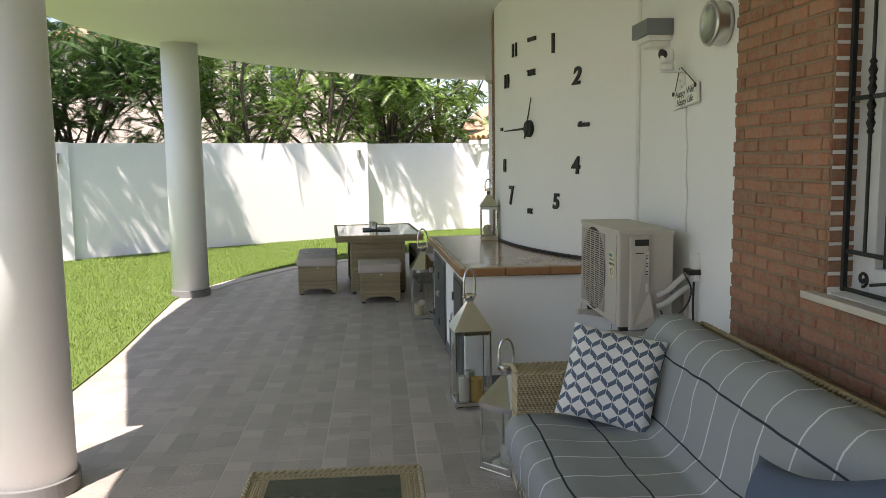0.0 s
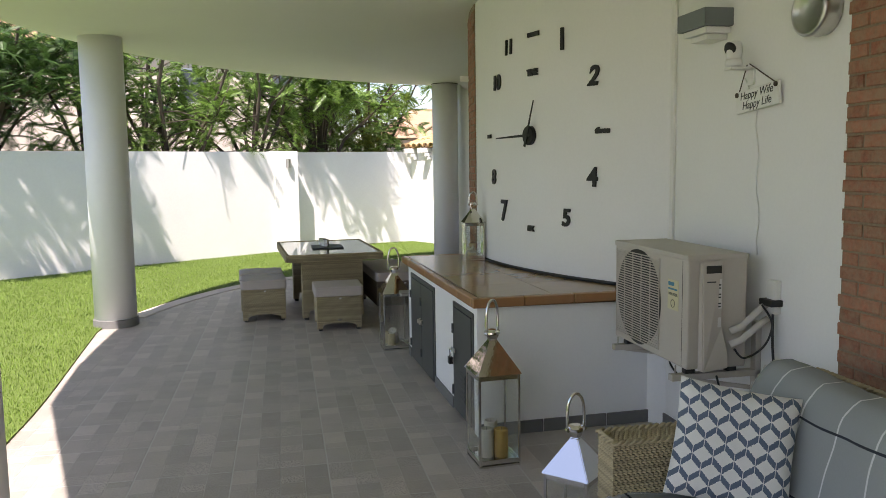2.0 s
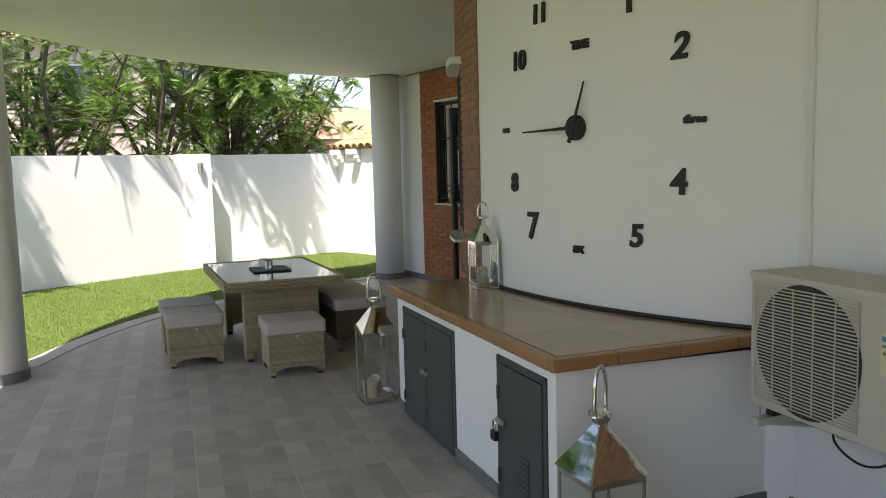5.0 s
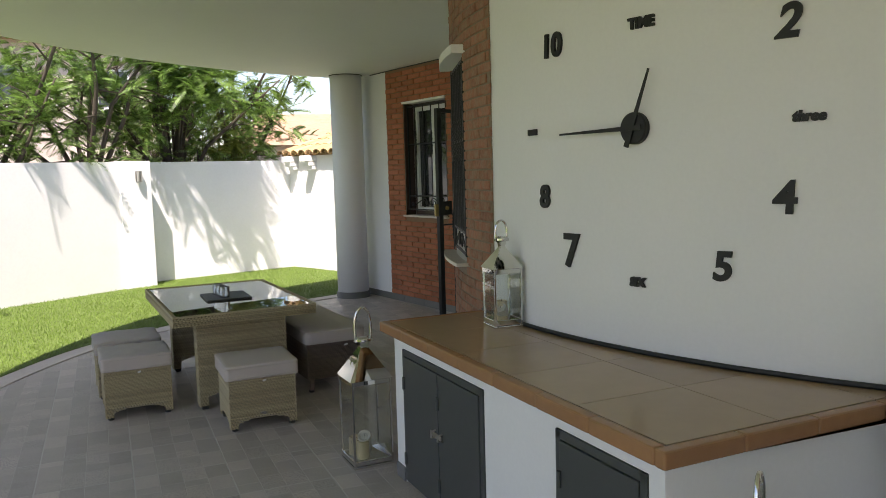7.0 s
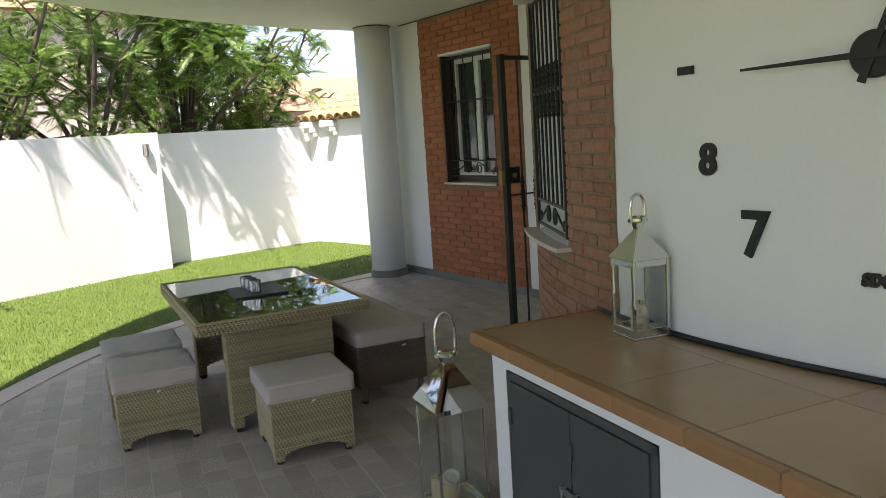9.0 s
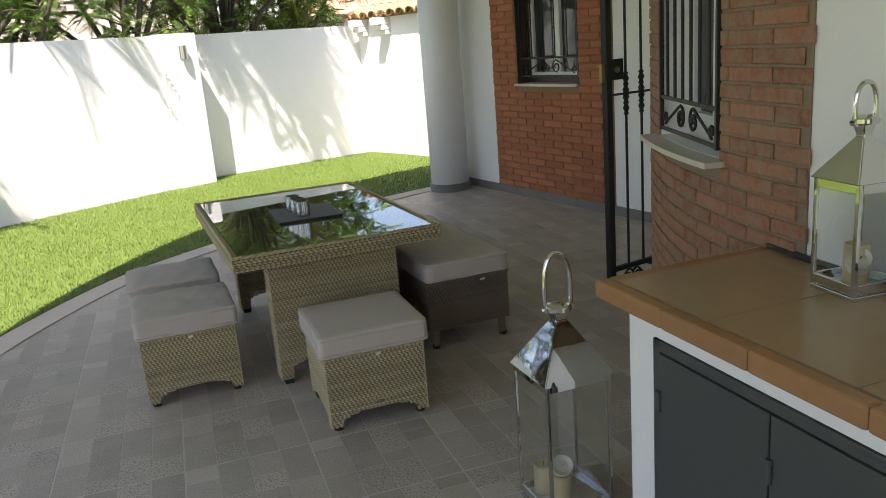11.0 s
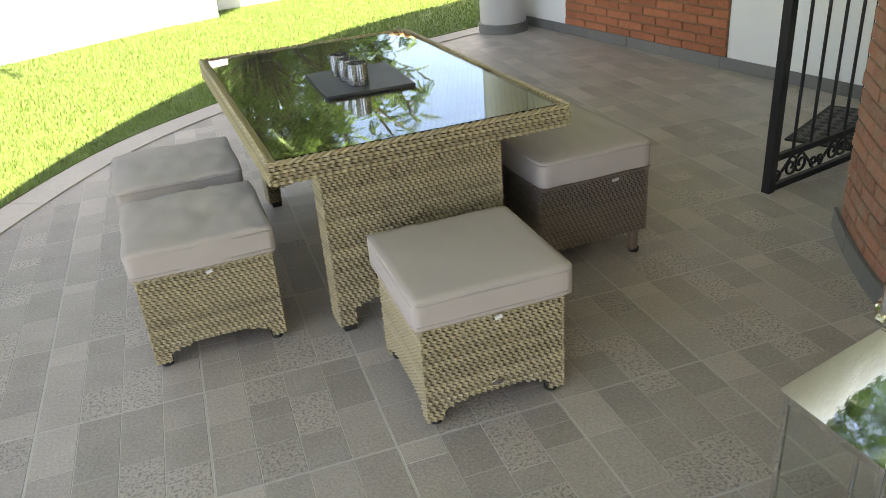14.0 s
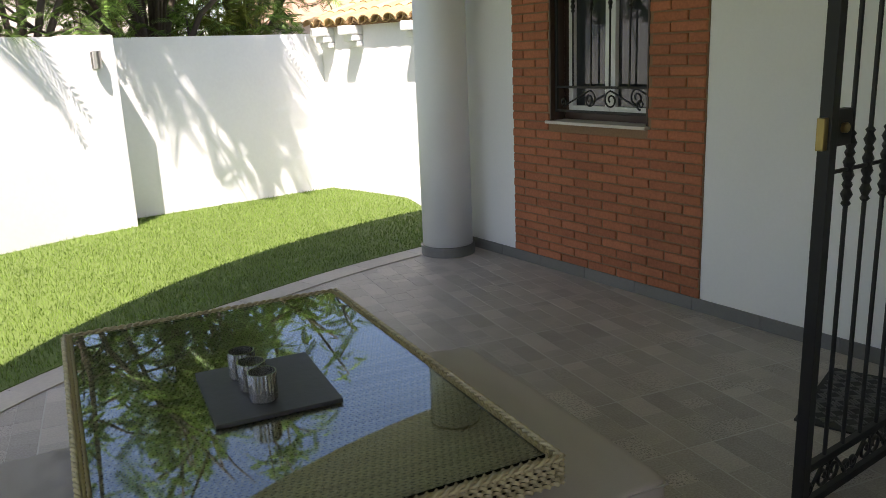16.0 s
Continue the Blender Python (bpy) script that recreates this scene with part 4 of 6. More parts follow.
for x in (X0 + 0.035, X1 - 0.035):
    for y in (Y0 + 0.035, Y1 - 0.035):
        part("leg", box(x - 0.03, x + 0.03, y - 0.03, y + 0.03, 0, CT - 0.06, 0.006), WICKER, ct)


# ---- air conditioner on the wall ----
def air_conditioner():
    x0, x1, y0, y1, z0, z1 = 1.548, 1.845, 4.383, 5.158, 0.605, 1.122
    e = thing("air_conditioner", (0, 0, 0), "aged cream outdoor air conditioner unit on wall brackets", "air conditioner")
    part("casing", box(x0, x1, y0, y1, z0, z1, 0.012, seg=3), AC_CREAM, e)
    part("top_lid", box(x0 - 0.004, x1 + 0.003, y0 - 0.004, y1 + 0.004, z1 - 0.02, z1 + 0.006, 0.006), AC_CREAM, e)
    cy, cz, r = 4.875, 0.864, 0.243
    # no hollow here: a flat dark disc gives the fan opening's shade
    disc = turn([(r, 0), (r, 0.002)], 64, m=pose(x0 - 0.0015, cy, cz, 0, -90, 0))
    part("fan_opening", disc, AC_SHADE, e, "flat dark disc for the shade in the round fan opening")
    grille = part("fan_grille", box(x0 - 0.004, x0 - 0.002, y1 - 0.035, y1 - 0.028, z0 + 0.03, z1 - 0.035), AC_CREAM, e)
    n = 36
    for k in range(n):
        z = z0 + 0.036 + k * (z1 - z0 - 0.075) / (n - 1)
        part("grille_slat", box(x0 - 0.0085, x0 - 0.0035, 4.645, y1 - 0.028, z - 0.0022, z + 0.0022), AC_CREAM, grille)
    for k in range(6):
        y = 4.645 + k * 0.0965
        part("grille_bar", box(x0 - 0.0075, x0 - 0.003, y - 0.0016, y + 0.0016, z0 + 0.033, z1 - 0.038), AC_CREAM, grille)
    part("seam", box(x0 - 0.001, x0 + 0.01, y0 + 0.045, y0 + 0.047, z0 + 0.01, z1 - 0.022), AC_SHADE, e)
    lab = part("front_label", box(x0 - 0.002, x0 + 0.001, 4.463, 4.563, 0.86, 1.0), LABEL_Y, e, "pale yellow maker's label")
    part("label_bar", box(x0 - 0.003, x0 - 0.0015, 4.503, 4.558, 0.972, 0.989), INK_BLUE, lab)
    part("label_bar", box(x0 - 0.003, x0 - 0.0015, 4.473, 4.558, 0.953, 0.961), INK_BLUE, lab)
    word = letters("INVERTER", 0.019, 0.0005)
    part("label_word", word, INK, lab, at=Matrix(((0, 0, -1, x0 - 0.0025), (-1, 0, 0, 4.513), (0, 1, 0, 0.932), (0, 0, 0, 1))))
    part("label_seal", tube([(x0 - 0.0025, 4.513 + 0.018 * math.cos(a * math.pi / 12), 0.89 + 0.018 * math.sin(a * math.pi / 12)) for a in range(24)], 0.0014, 6, closed=True), INK, lab)
    # end cover with its rating plate
    cov = bmesh.new()
    out = [(1.60, 1.095), (1.715, 1.105), (1.715, 0.80), (1.735, 0.68), (1.735, 0.615), (1.60, 0.60)]
    lo = [cov.verts.new((x, y0 - 0.002, z)) for x, z in out]
    hi = [cov.verts.new((x + (0.006 if x < 1.65 else -0.006), y0 - (0.022 if z > 0.7 else 0.045), z)) for x, z in out]
    cov.faces.new(hi); cov.faces.new(lo[::-1])
    for i in range(6):
        cov.faces.new((lo[i], hi[i], hi[(i + 1) % 6], lo[(i + 1) % 6]))
    bmesh.ops.recalc_face_normals(cov, faces=cov.faces)
    bmesh.ops.bevel(cov, geom=cov.edges[:], offset=0.004, segments=2, affect="EDGES")
    cover = part("service_cover", cov, AC_CREAM, e)
    part("grip", box(1.625, 1.70, y0 - 0.0245, y0 - 0.021, 1.045, 1.08, 0.001), AC_SHADE, cover)
    plate = part("rating_plate", box(1.622, 1.702, y0 - 0.0255, y0 - 0.0215, 0.885, 1.02), LABEL_W, cover, "printed white rating plate")
    for k in range(9):
        z = 1.01 - k * 0.014
        part("print_bar", box(1.627, 1.627 + (0.07 if k % 3 else 0.045), y0 - 0.0265, y0 - 0.0253, z - 0.006, z), INK, plate)
    part("small_plate", box(1.635, 1.70, y0 - 0.0255, y0 - 0.0215, 0.80, 0.845), LABEL_W, cover)
    for y in (4.44, 5.07):
        b = part("bracket", box(1.50, X_WALL - 0.002, y - 0.02, y + 0.02, 0.545, 0.575, 0.003), AC_CREAM, e, "painted steel wall bracket")
        part("upright", box(X_WALL - 0.03, X_WALL - 0.001, y - 0.02, y + 0.02, 0.43, 0.80, 0.003), AC_CREAM, b)
        part("brace", tube([(1.56, y, 0.55), (X_WALL - 0.01, y, 0.48)], 0.011, 8), AC_CREAM, b)
        for x in (1.59, 1.80):
            part("rubber_mount", box(x - 0.025, x + 0.025, y - 0.018, y + 0.018, 0.575, 0.602, 0.006), RUBBER, b)
        part("bolt", turn([(0.007, 0.515), (0.007, 0.545), (0.004, 0.547), (0.004, 0.585)], 10, m=pose(1.525, y, 0.03)), STEEL_DULL, b)
    for k, (za, zb) in enumerate(((0.80, 0.90), (0.74, 0.83))):
        part("pipe", tube([(1.745, y0 - 0.03, za - 0.02), (1.79, y0 - 0.045, za), (1.88, y0 - 0.05, zb - 0.02), (X_WALL - 0.03, y0 - 0.045, zb)], 0.016, 10), PIPE_WRAP, e, "wrapped refrigerant pipe", smooth=True)
    part("junction_box", box(X_WALL - 0.035, X_WALL - 0.001, y0 - 0.10, y0 - 0.04, 0.86, 1.01, 0.004), WHITE_PLASTIC, e)
    part("clamp", box(X_WALL - 0.06, X_WALL - 0.001, y0 - 0.115, y0 - 0.02, 0.895, 0.925, 0.005), RUBBER, e)
    def cable(pts, r=0.005):
        line = [Vector(p) for p in pts]
        s3 = []
        for i in range(len(line) - 1):
            a, b, c, d = line[max(i - 1, 0)], line[i], line[i + 1], line[min(i + 2, len(line) - 1)]
            for k in range(7):
                t = k / 7
                s3.append(0.5 * (2 * b + (c - a) * t + (2 * a - 5 * b + 4 * c - d) * t * t + (3 * b - a - 3 * c + d) * t ** 3))
        part("cable", tube(s3 + [line[-1]], r, 6), RUBBER, e, "black rubber cable", smooth=True)
    cable([(1.88, y0 - 0.06, 0.90), (1.90, y0 - 0.11, 0.82), (1.87, y0 - 0.10, 0.72), (1.80, y0 - 0.06, 0.66), (1.76, y0 - 0.04, 0.70)])
    cable([(X_WALL - 0.02, y0 - 0.07, 0.88), (X_WALL - 0.03, y0 - 0.09, 0.7), (X_WALL - 0.03, y0 - 0.13, 0.5), (X_WALL - 0.02, y0 - 0.16, 0.35)], 0.006)
    cable([(1.75, 4.93, 0.60), (1.77, 4.95, 0.48), (1.80, 4.85, 0.42), (1.82, 4.74, 0.47), (1.82, 4.72, 0.60)])
    cable([(1.72, 4.42, 0.56), (1.76, 4.40, 0.44), (1.82, 4.30, 0.40), (1.90, 4.22, 0.45), (1.93, 4.20, 0.56)])
    return e


air_conditioner()


# ---- fittings on the side wall ----
cd = thing("cable_conduit", (0, 0, 0), "white plastic cable conduit running up the wall", "conduit")
part("duct", box(X_WALL - 0.018, X_WALL - 0.001, 5.265, 5.30, 1.08, CEILING - 0.002, 0.003), WHITE_PLASTIC, cd)
wl = thing("wall_lamp", (X_WALL, 4.85, 2.195), "dark grey and white stepped wall lamp", "wall lamp")
part("top_box", box(-0.155, -0.001, -0.135, 0.135, 0.0, 0.085, 0.004), GREY_PLASTIC, wl)
part("step", box(-0.135, -0.001, -0.11, 0.11, -0.03, -0.001, 0.003), WHITE_PLASTIC, wl)
part("step", box(-0.11, -0.001, -0.08, 0.08, -0.058, -0.031, 0.003), WHITE_PLASTIC, wl)
th = thing("wall_thermometer", pose(X_WALL, 4.05, 2.14), "round chrome outdoor wall clock with a glazed dial", "wall clock")
part("case", turn([(0.085, 0), (0.10, 0.004), (0.105, 0.03), (0.10, 0.06), (0.108, 0.075), (0.104, 0.088), (0.09, 0.092), (0.088, 0.08)], 48, m=pose(0, 0, 0, 0, -90, 0)), STEEL_DULL, th, smooth=True)
part("dial", turn([(0.088, 0.074), (0.088, 0.077)], 48, m=pose(0, 0, 0, 0, -90, 0)), LABEL_W, th)
for k in range(6):
    a = k * 1.05
    part("dial_mark", box(-0.0795, -0.077, 0.055 * math.cos(a) - 0.006, 0.055 * math.cos(a) + 0.006, 0.055 * math.sin(a) - 0.004, 0.055 * math.sin(a) + 0.004), INK, th)
pane = part("glass_cover", turn([(0.09, 0.086), (0.09, 0.088)], 48, m=pose(0, 0, 0, 0, -90, 0)), GLASS, th)
pane.visible_shadow = False
sc = thing("security_camera", (X_WALL, 4.55, 1.965), "white pan-and-tilt security camera on a bracket", "security camera")
part("head", turn([(0.012, -0.045), (0.032, -0.036), (0.04, 0), (0.032, 0.036), (0.012, 0.045)], 24, m=pose(-0.10, 0.0, 0.085)), WHITE_PLASTIC, sc, smooth=True)
part("lens_face", turn([(0.024, -0.012), (0.030, 0), (0.024, 0.012)], 24, m=pose(-0.125, -0.012, 0.09, 0, 62, 25) @ Matrix.Diagonal((1.15, 1, 1, 1))), BLACK, sc, "glossy black lens face", smooth=True)
part("base", turn([(0.036, 0), (0.04, 0.012), (0.034, 0.034)], 24, m=pose(-0.10, 0, 0.012)), WHITE_PLASTIC, sc, smooth=True)
part("bracket", box(-0.13, -0.001, -0.03, 0.03, -0.002, 0.011, 0.003), WHITE_PLASTIC, sc)
part("wall_plate", box(-0.012, -0.001, -0.025, 0.025, -0.07, 0.012, 0.003), WHITE_PLASTIC, sc)
sg = thing("hanging_sign", pose(X_WALL - 0.012, 4.475, 1.83, 0, 0, -90) @ pose(0, 0, 0, 0, -5, 0), "small white wooden sign hung on a string", "sign")
part("board", box(-0.165, 0.165, -0.016, 0.0, -0.052, 0.052, 0.006), WHITE_PLASTIC, sg)
for k, text in enumerate(("Happy Wife", "Happy Life")):
    part("lettering", letters(text, 0.052, 0.0006, 0.25), INK, sg, at=pose(0.0, -0.0168, 0.023 - 0.046 * k, 90, 0, 0))
for s in (-1, 1):
    part("knot", turn([(0.004, 0), (0.012, 0.004), (0.012, 0.01), (0.004, 0.014)], 12, m=pose(s * 0.15, -0.012, 0.036, 90, 0, 0)), BROWN_FRAME, sg)
    part("string", tube([(s * 0.135, -0.014, 0.05), (s * 0.01 - 0.06, -0.012, 0.165)], 0.0028, 6), BROWN_FRAME, sg)
wire = [(X_WALL - 0.006, 4.60, 1.93)] + [(X_WALL - 0.006, 4.50 + 0.012 * math.sin(k * 1.7) - 0.004 * k, 1.78 - 0.075 * k) for k in range(10)]
tagged(part("white_cable", tube(wire, 0.0035, 6), WHITE_PLASTIC, smooth=True), "thin white cable hanging down the wall", "cable")


# ---- the big clock on the rounded wall ----
def on_front(deg, z, out=0.004):
    a = radians(deg)
    p = polar(deg, HUB_R + out, z)
    right, up, n = Vector((-math.sin(a), -math.cos(a), 0)), Vector((0, 0, 1)), Vector((-math.cos(a), math.sin(a), 0))
    return Matrix(((right.x, up.x, n.x, p.x), (right.y, up.y, n.y, p.y), (right.z, up.z, n.z, p.z), (0, 0, 0, 1)))


wc = thing("wall_clock", (0, 0, 0), "oversized black stick-on wall clock numerals with two hands", "wall clock")
CLOCK, CZ = -15.8, 1.738
PROUD = 0.0
for text, deg, z, size, shear in (("1", -21.9, 2.325, 0.19, 0), ("2", -26.6, 2.07, 0.165, 0.25), ("4", -26.65, 1.453, 0.165, 0.05), ("5", -22.6, 1.192, 0.155, 0.1), ("7", -9.1, 1.205, 0.21, 0), ("8", -5.75, 1.449, 0.145, 0.05), ("10", -6.9, 2.135, 0.145, 0.05), ("11", -10.6, 2.36, 0.14, 0.05), ("TIME", -16.3, 2.155, 0.058, 0.0), ("three", -28.0, 1.742, 0.05, 0.2), ("SIX", -15.9, 1.104, 0.05, 0.1)):
    part("numeral", letters(text, size, 0.006, shear, 0.0045 if len(text) < 3 else 0.003), BLACK, wc, at=on_front(deg, z, PROUD + 0.007))
for deg, z, w, h in ((-16.5, 2.405, 0.13, 0.03), (-4.1, 1.757, 0.07, 0.028)):
    part("word_bar", box(-w / 2, w / 2, -h / 2, h / 2, -0.006, 0.006, 0.002), BLACK, wc, at=on_front(deg, z, PROUD + 0.007))
part("hub", turn([(0.065, 0), (0.065, 0.022), (0.06, 0.028)], 48), BLACK, wc, at=on_front(CLOCK, CZ, PROUD + 0.002))
def needle(length, width, tail):
    bm = bmesh.new()
    pts = [(-width / 2, -tail), (width / 2, -tail), (width / 2 * 0.9, 0), (width * 0.18, length), (-width * 0.18, length), (-width / 2 * 0.9, 0)]
    return prism(pts, 0, 0.004, bm)
part("hour_hand", needle(0.245, 0.024, 0.08), BLACK, wc, at=on_front(CLOCK, CZ, PROUD + 0.034) @ pose(0, 0, 0, 0, 0, -20))
part("minute_hand", needle(0.385, 0.022, 0.05), BLACK, wc, at=on_front(CLOCK, CZ, PROUD + 0.040) @ pose(0, 0, 0, 0, 0, 91.0))


# ---- window grilles and windows ----
def spiral(cx, cz, r, turns, start, hand_=1, n=26):
    return [(cx + hand_ * r * (1 - 0.75 * i / n) * math.cos(start + turns * 2 * math.pi * i / n), 0.0, cz + r * (1 - 0.75 * i / n) * math.sin(start + turns * 2 * math.pi * i / n)) for i in range(n + 1)]


def knop_bar(x, z0, z1, knops, r=0.0065):
    """An upright round bar with turned swellings."""
    prof = [(r, z0)]
    for k in sorted(knops):
        prof += [(r, k - 0.07), (r * 2.1, k - 0.06), (r * 1.3, k - 0.05), (r * 2.5, k - 0.03), (r * 1.4, k - 0.012), (r * 2.2, k), (r * 1.4, k + 0.012), (r * 2.5, k + 0.03), (r * 1.3, k + 0.05), (r * 2.1, k + 0.06), (r, k + 0.07)]
    return turn(prof + [(r, z1)], 10, m=pose(x, 0, 0))


def scroll_band(e, x0, x1, z0, z1, r=0.006):
    c, w, h = (x0 + x1) / 2, x1 - x0, z1 - z0
    q = h * 0.30
    for s in (-1, 1):
        cx = c + s * w * 0.12
        part("scroll", tube(spiral(cx, z0 + h * 0.5, q * 1.35, 1.4, math.pi / 2, s), r, 6), IRON, e, smooth=True)
        line = [(cx + s * q * 0.2, 0, z1 - h * 0.12), (c + s * w * 0.40, 0, z0 + h * 0.22)]
        part("scroll", tube(line, r, 6), IRON, e)
        part("scroll", tube(spiral(c + s * w * 0.43, z0 + h * 0.35, q * 0.75, 1.3, -math.pi / 2, -s), r, 6), IRON, e, smooth=True)


def grille(at, w, h, bars, rails, knops, label, band=0.17):
    """Wrought-iron window guard: x across from 0, z up from 0, y towards the room outside."""
    e = thing("window_grille", at, label, "window grille", "window grilles")
    for x in (0.008, w - 0.008):
        part("side_bar", box(x - 0.009, x + 0.009, -0.009, 0.009, 0, h, 0.002), IRON, e)
    for z in [0.01, band] + rails + [h - 0.01]:
        part("rail", box(0.016, w - 0.016, -0.004, 0.004, z - 0.008, z + 0.008, 0.001), IRON, e)
    for k in range(bars):
        x = w * (k + 1) / (bars + 1)
        part("bar", knop_bar(x, band, h - 0.01, knops), IRON, e, smooth=False)
    scroll_band(e, 0.02, w - 0.02, 0.018, band - 0.008)
    return e


def window(name, at, w, h, frame_mat, label, mullions=(0.5,), blind=0.0):
    """x across from 0, z up from 0, y out of the wall; the frame stands back in the opening."""
    e = thing(name, at, label, "window", kind="structure")
    for q in ((0, 0.05, 0, h), (w - 0.05, w, 0, h), (0.05, w - 0.05, 0, 0.05), (0.05, w - 0.05, h - 0.05, h)):
        part("window_frame", box(q[0], q[1], -0.19, -0.13, q[2], q[3], 0.004), frame_mat, e)
    xs = [0.05] + [m * w for m in mullions] + [w - 0.05]
    for a, b in zip(xs, xs[1:]):
        for q in ((a + 0.002, a + 0.045, 0.052, h - 0.052), (b - 0.045, b - 0.002, 0.052, h - 0.052), (a + 0.045, b - 0.045, 0.052, 0.10), (a + 0.045, b - 0.045, h - 0.10, h - 0.052)):
            part("sash", box(q[0], q[1], -0.175, -0.12, q[2], q[3], 0.004), PVC, e)
        part("pane", box(a + 0.045, b - 0.045, -0.158, -0.152, 0.10, h - 0.10), WINDOW_GLASS, e)
    if blind:
        for k in range(int(blind / 0.045)):
            part("shutter_slat", box(0.052, w - 0.052, -0.118, -0.108, h - 0.05 - 0.045 * (k + 1) + 0.003, h - 0.05 - 0.045 * k, 0.004), PVC, e)
    return e


# window in the far wall
bw = BW1 - BW0
B_AT = Matrix(((BDIR.x, BOUT.x, 0, 0), (BDIR.y, BOUT.y, 0, 0), (0, 0, 1, 0), (0, 0, 0, 1)))
p = back(BW0, 0, BZ0)
far_at = Matrix.Translation(p) @ B_AT
window("window_1", far_at, bw, BZ1 - BZ0, BROWN_FRAME, "brown window with white sashes behind an iron grille", (0.5,))
for a, b, c, d in ((0.0, 0.012, 0, BZ1 - BZ0), (bw - 0.012, bw, 0, BZ1 - BZ0)):
    structure("window_lining", prism([tuple((far_at @ Vector((x, y, 0))).to_2d()) for x, y in ((a, -0.12), (b, -0.12), (b, 0.012), (a, 0.012))], BZ0, BZ1), BROWN_FRAME, label="dark brown window reveal", category="window reveal")
structure("window_sill", prism([tuple((far_at @ Vector((x, y, 0))).to_2d()) for x, y in ((-0.012, -0.13), (bw + 0.015, -0.13), (bw + 0.015, 0.05), (-0.012, 0.05))], BZ0 - 0.016, BZ0 + 0.004, bevel=0.003), MARBLE, label="cream stone window sill", category="sill")
structure("window_lintel", prism([tuple((far_at @ Vector((x, y, 0))).to_2d()) for x, y in ((-0.01, -0.12), (bw + 0.01, -0.12), (bw + 0.01, 0.03), (-0.01, 0.03))], BZ1 - 0.012, BZ1 + 0.012), WHITE, label="white window lintel", category="lintel")
grille(far_at @ pose(0.02, -0.03, 0.06), bw - 0.04, BZ1 - BZ0 - 0.098, 4, [0.78], [0.72, 0.86], "black wrought-iron grille with scrolls over the far window")

# window in the rounded wall
mid = (CW0 + CW1) / 2
chord = 2 * HUB_R * math.sin(radians((CW1 - CW0) / 2))
A_AT = on_front(mid, CZ0, 0.0)
turned = Matrix(((A_AT[0][0], A_AT[0][2], 0, 0), (A_AT[1][0], A_AT[1][2], 0, 0), (0, 0, 1, 0), (0, 0, 0, 1)))
cur_at = Matrix.Translation(polar(mid, HUB_R - 0.03, CZ0)) @ turned @ pose(-chord / 2, 0, 0)
window("window_2", cur_at @ pose(0, 0.02, 0), chord, CZ1 - CZ0, PVC, "white window in the rounded brick wall", (0.5,), 0.18)
for z0, z1, o in ((CZ0 - 0.022, CZ0 - 0.002, 0.085), (CZ1 - 0.004, CZ1 + 0.045, 0.085)):
    structure("window_sill" if z0 < 2 else "window_hood", arc(CW0 - 0.8, CW1 + 1.0 if z0 < 2 else CW1 + 0.7, HUB_R - 0.12, HUB_R + o, z0, z1), MARBLE if z0 < 2 else WHITE, label="curved cream stone sill" if z0 < 2 else "curved white window hood", category="sill" if z0 < 2 else "hood")
grille(cur_at @ pose(0.02, 0.015, 0.026), chord - 0.04, CZ1 - CZ0 - 0.044, 6, [0.70], [0.64, 0.76], "black wrought-iron grille over the rounded wall's window", 0.14)

# window beside the sofa
side_at = Matrix(((0, -1, 0, X_WALL), (-1, 0, 0, W_Y1), (0, 0, 1, W_Z0), (0, 0, 0, 1)))
window("window_3", side_at, W_Y1 - W_Y0, W_Z1 - W_Z0, PVC, "white sliding window beside the sofa", (0.5,))
structure("window_sill", box(X_WALL - 0.06, X_WALL + 0.12, W_Y0 - 0.08, W_Y1 + 0.08, W_Z0 - 0.03, W_Z0 - 0.002, 0.003), MARBLE, label="cream stone window sill", category="sill")
grille(side_at @ pose(0.03, -0.04, 0.012), W_Y1 - W_Y0 - 0.07, W_Z1 - W_Z0 - 0.04, 11, [0.70], [0.64, 0.76], "black wrought-iron window grille beside the sofa", 0.15)


# black tube drawn as the shadow gap where far wall meets ceiling
line = [back(d, 0.014, CEILING - 0.007) for d in (0.25, 1.0, 2.0, 3.2)]
tagged(part("ceiling_cable", tube(line, 0.006, 6), RUBBER, smooth=True), "thin black line for the shadow gap along the top of the far wall", "cable")
# the same shadow gap round the column head, as a black ring
ring = [(2.335 + 0.206 * math.cos(a * math.pi / 20), 13.42 + 0.206 * math.sin(a * math.pi / 20), CEILING - 0.007) for a in range(40)]
tagged(part("column_cable", tube(ring, 0.005, 6, closed=True), RUBBER, smooth=True), "thin black line for the shadow gap round the top of the column", "cable")


# ---- gate, mat, skirtings ----
g = thing("iron_gate", pose(1.88, 9.465, 0, 0, 0, 13.5), "open black wrought-iron gate leaf with a brass lock", "gate")
GW_, GH = 0.68, 2.08
for x in (0, GW_ - 0.04):
    part("stile", box(x, x + 0.04, -0.02, 0.02, 0.015, GH, 0.003), IRON, g)
for z in (0.03, 0.165, 1.155, GH - 0.02):
    part("rail", box(0.04, GW_ - 0.04, -0.012 if z < 1 or z > 2 else -0.005, 0.012 if z < 1 or z > 2 else 0.005, z - 0.014 if z != 1.155 else z - 0.006, z + 0.014 if z != 1.155 else z + 0.006, 0.002), IRON, g)
for k in range(4):
    part("bar", knop_bar(0.04 + (GW_ - 0.08) * (k + 1) / 5, 0.17, GH - 0.03, [1.105, 1.205], 0.0075), IRON, g)
scroll_band(g, 0.045, GW_ / 2, 0.04, 0.155, 0.0065)
scroll_band(g, GW_ / 2, GW_ - 0.045, 0.04, 0.155, 0.0065)
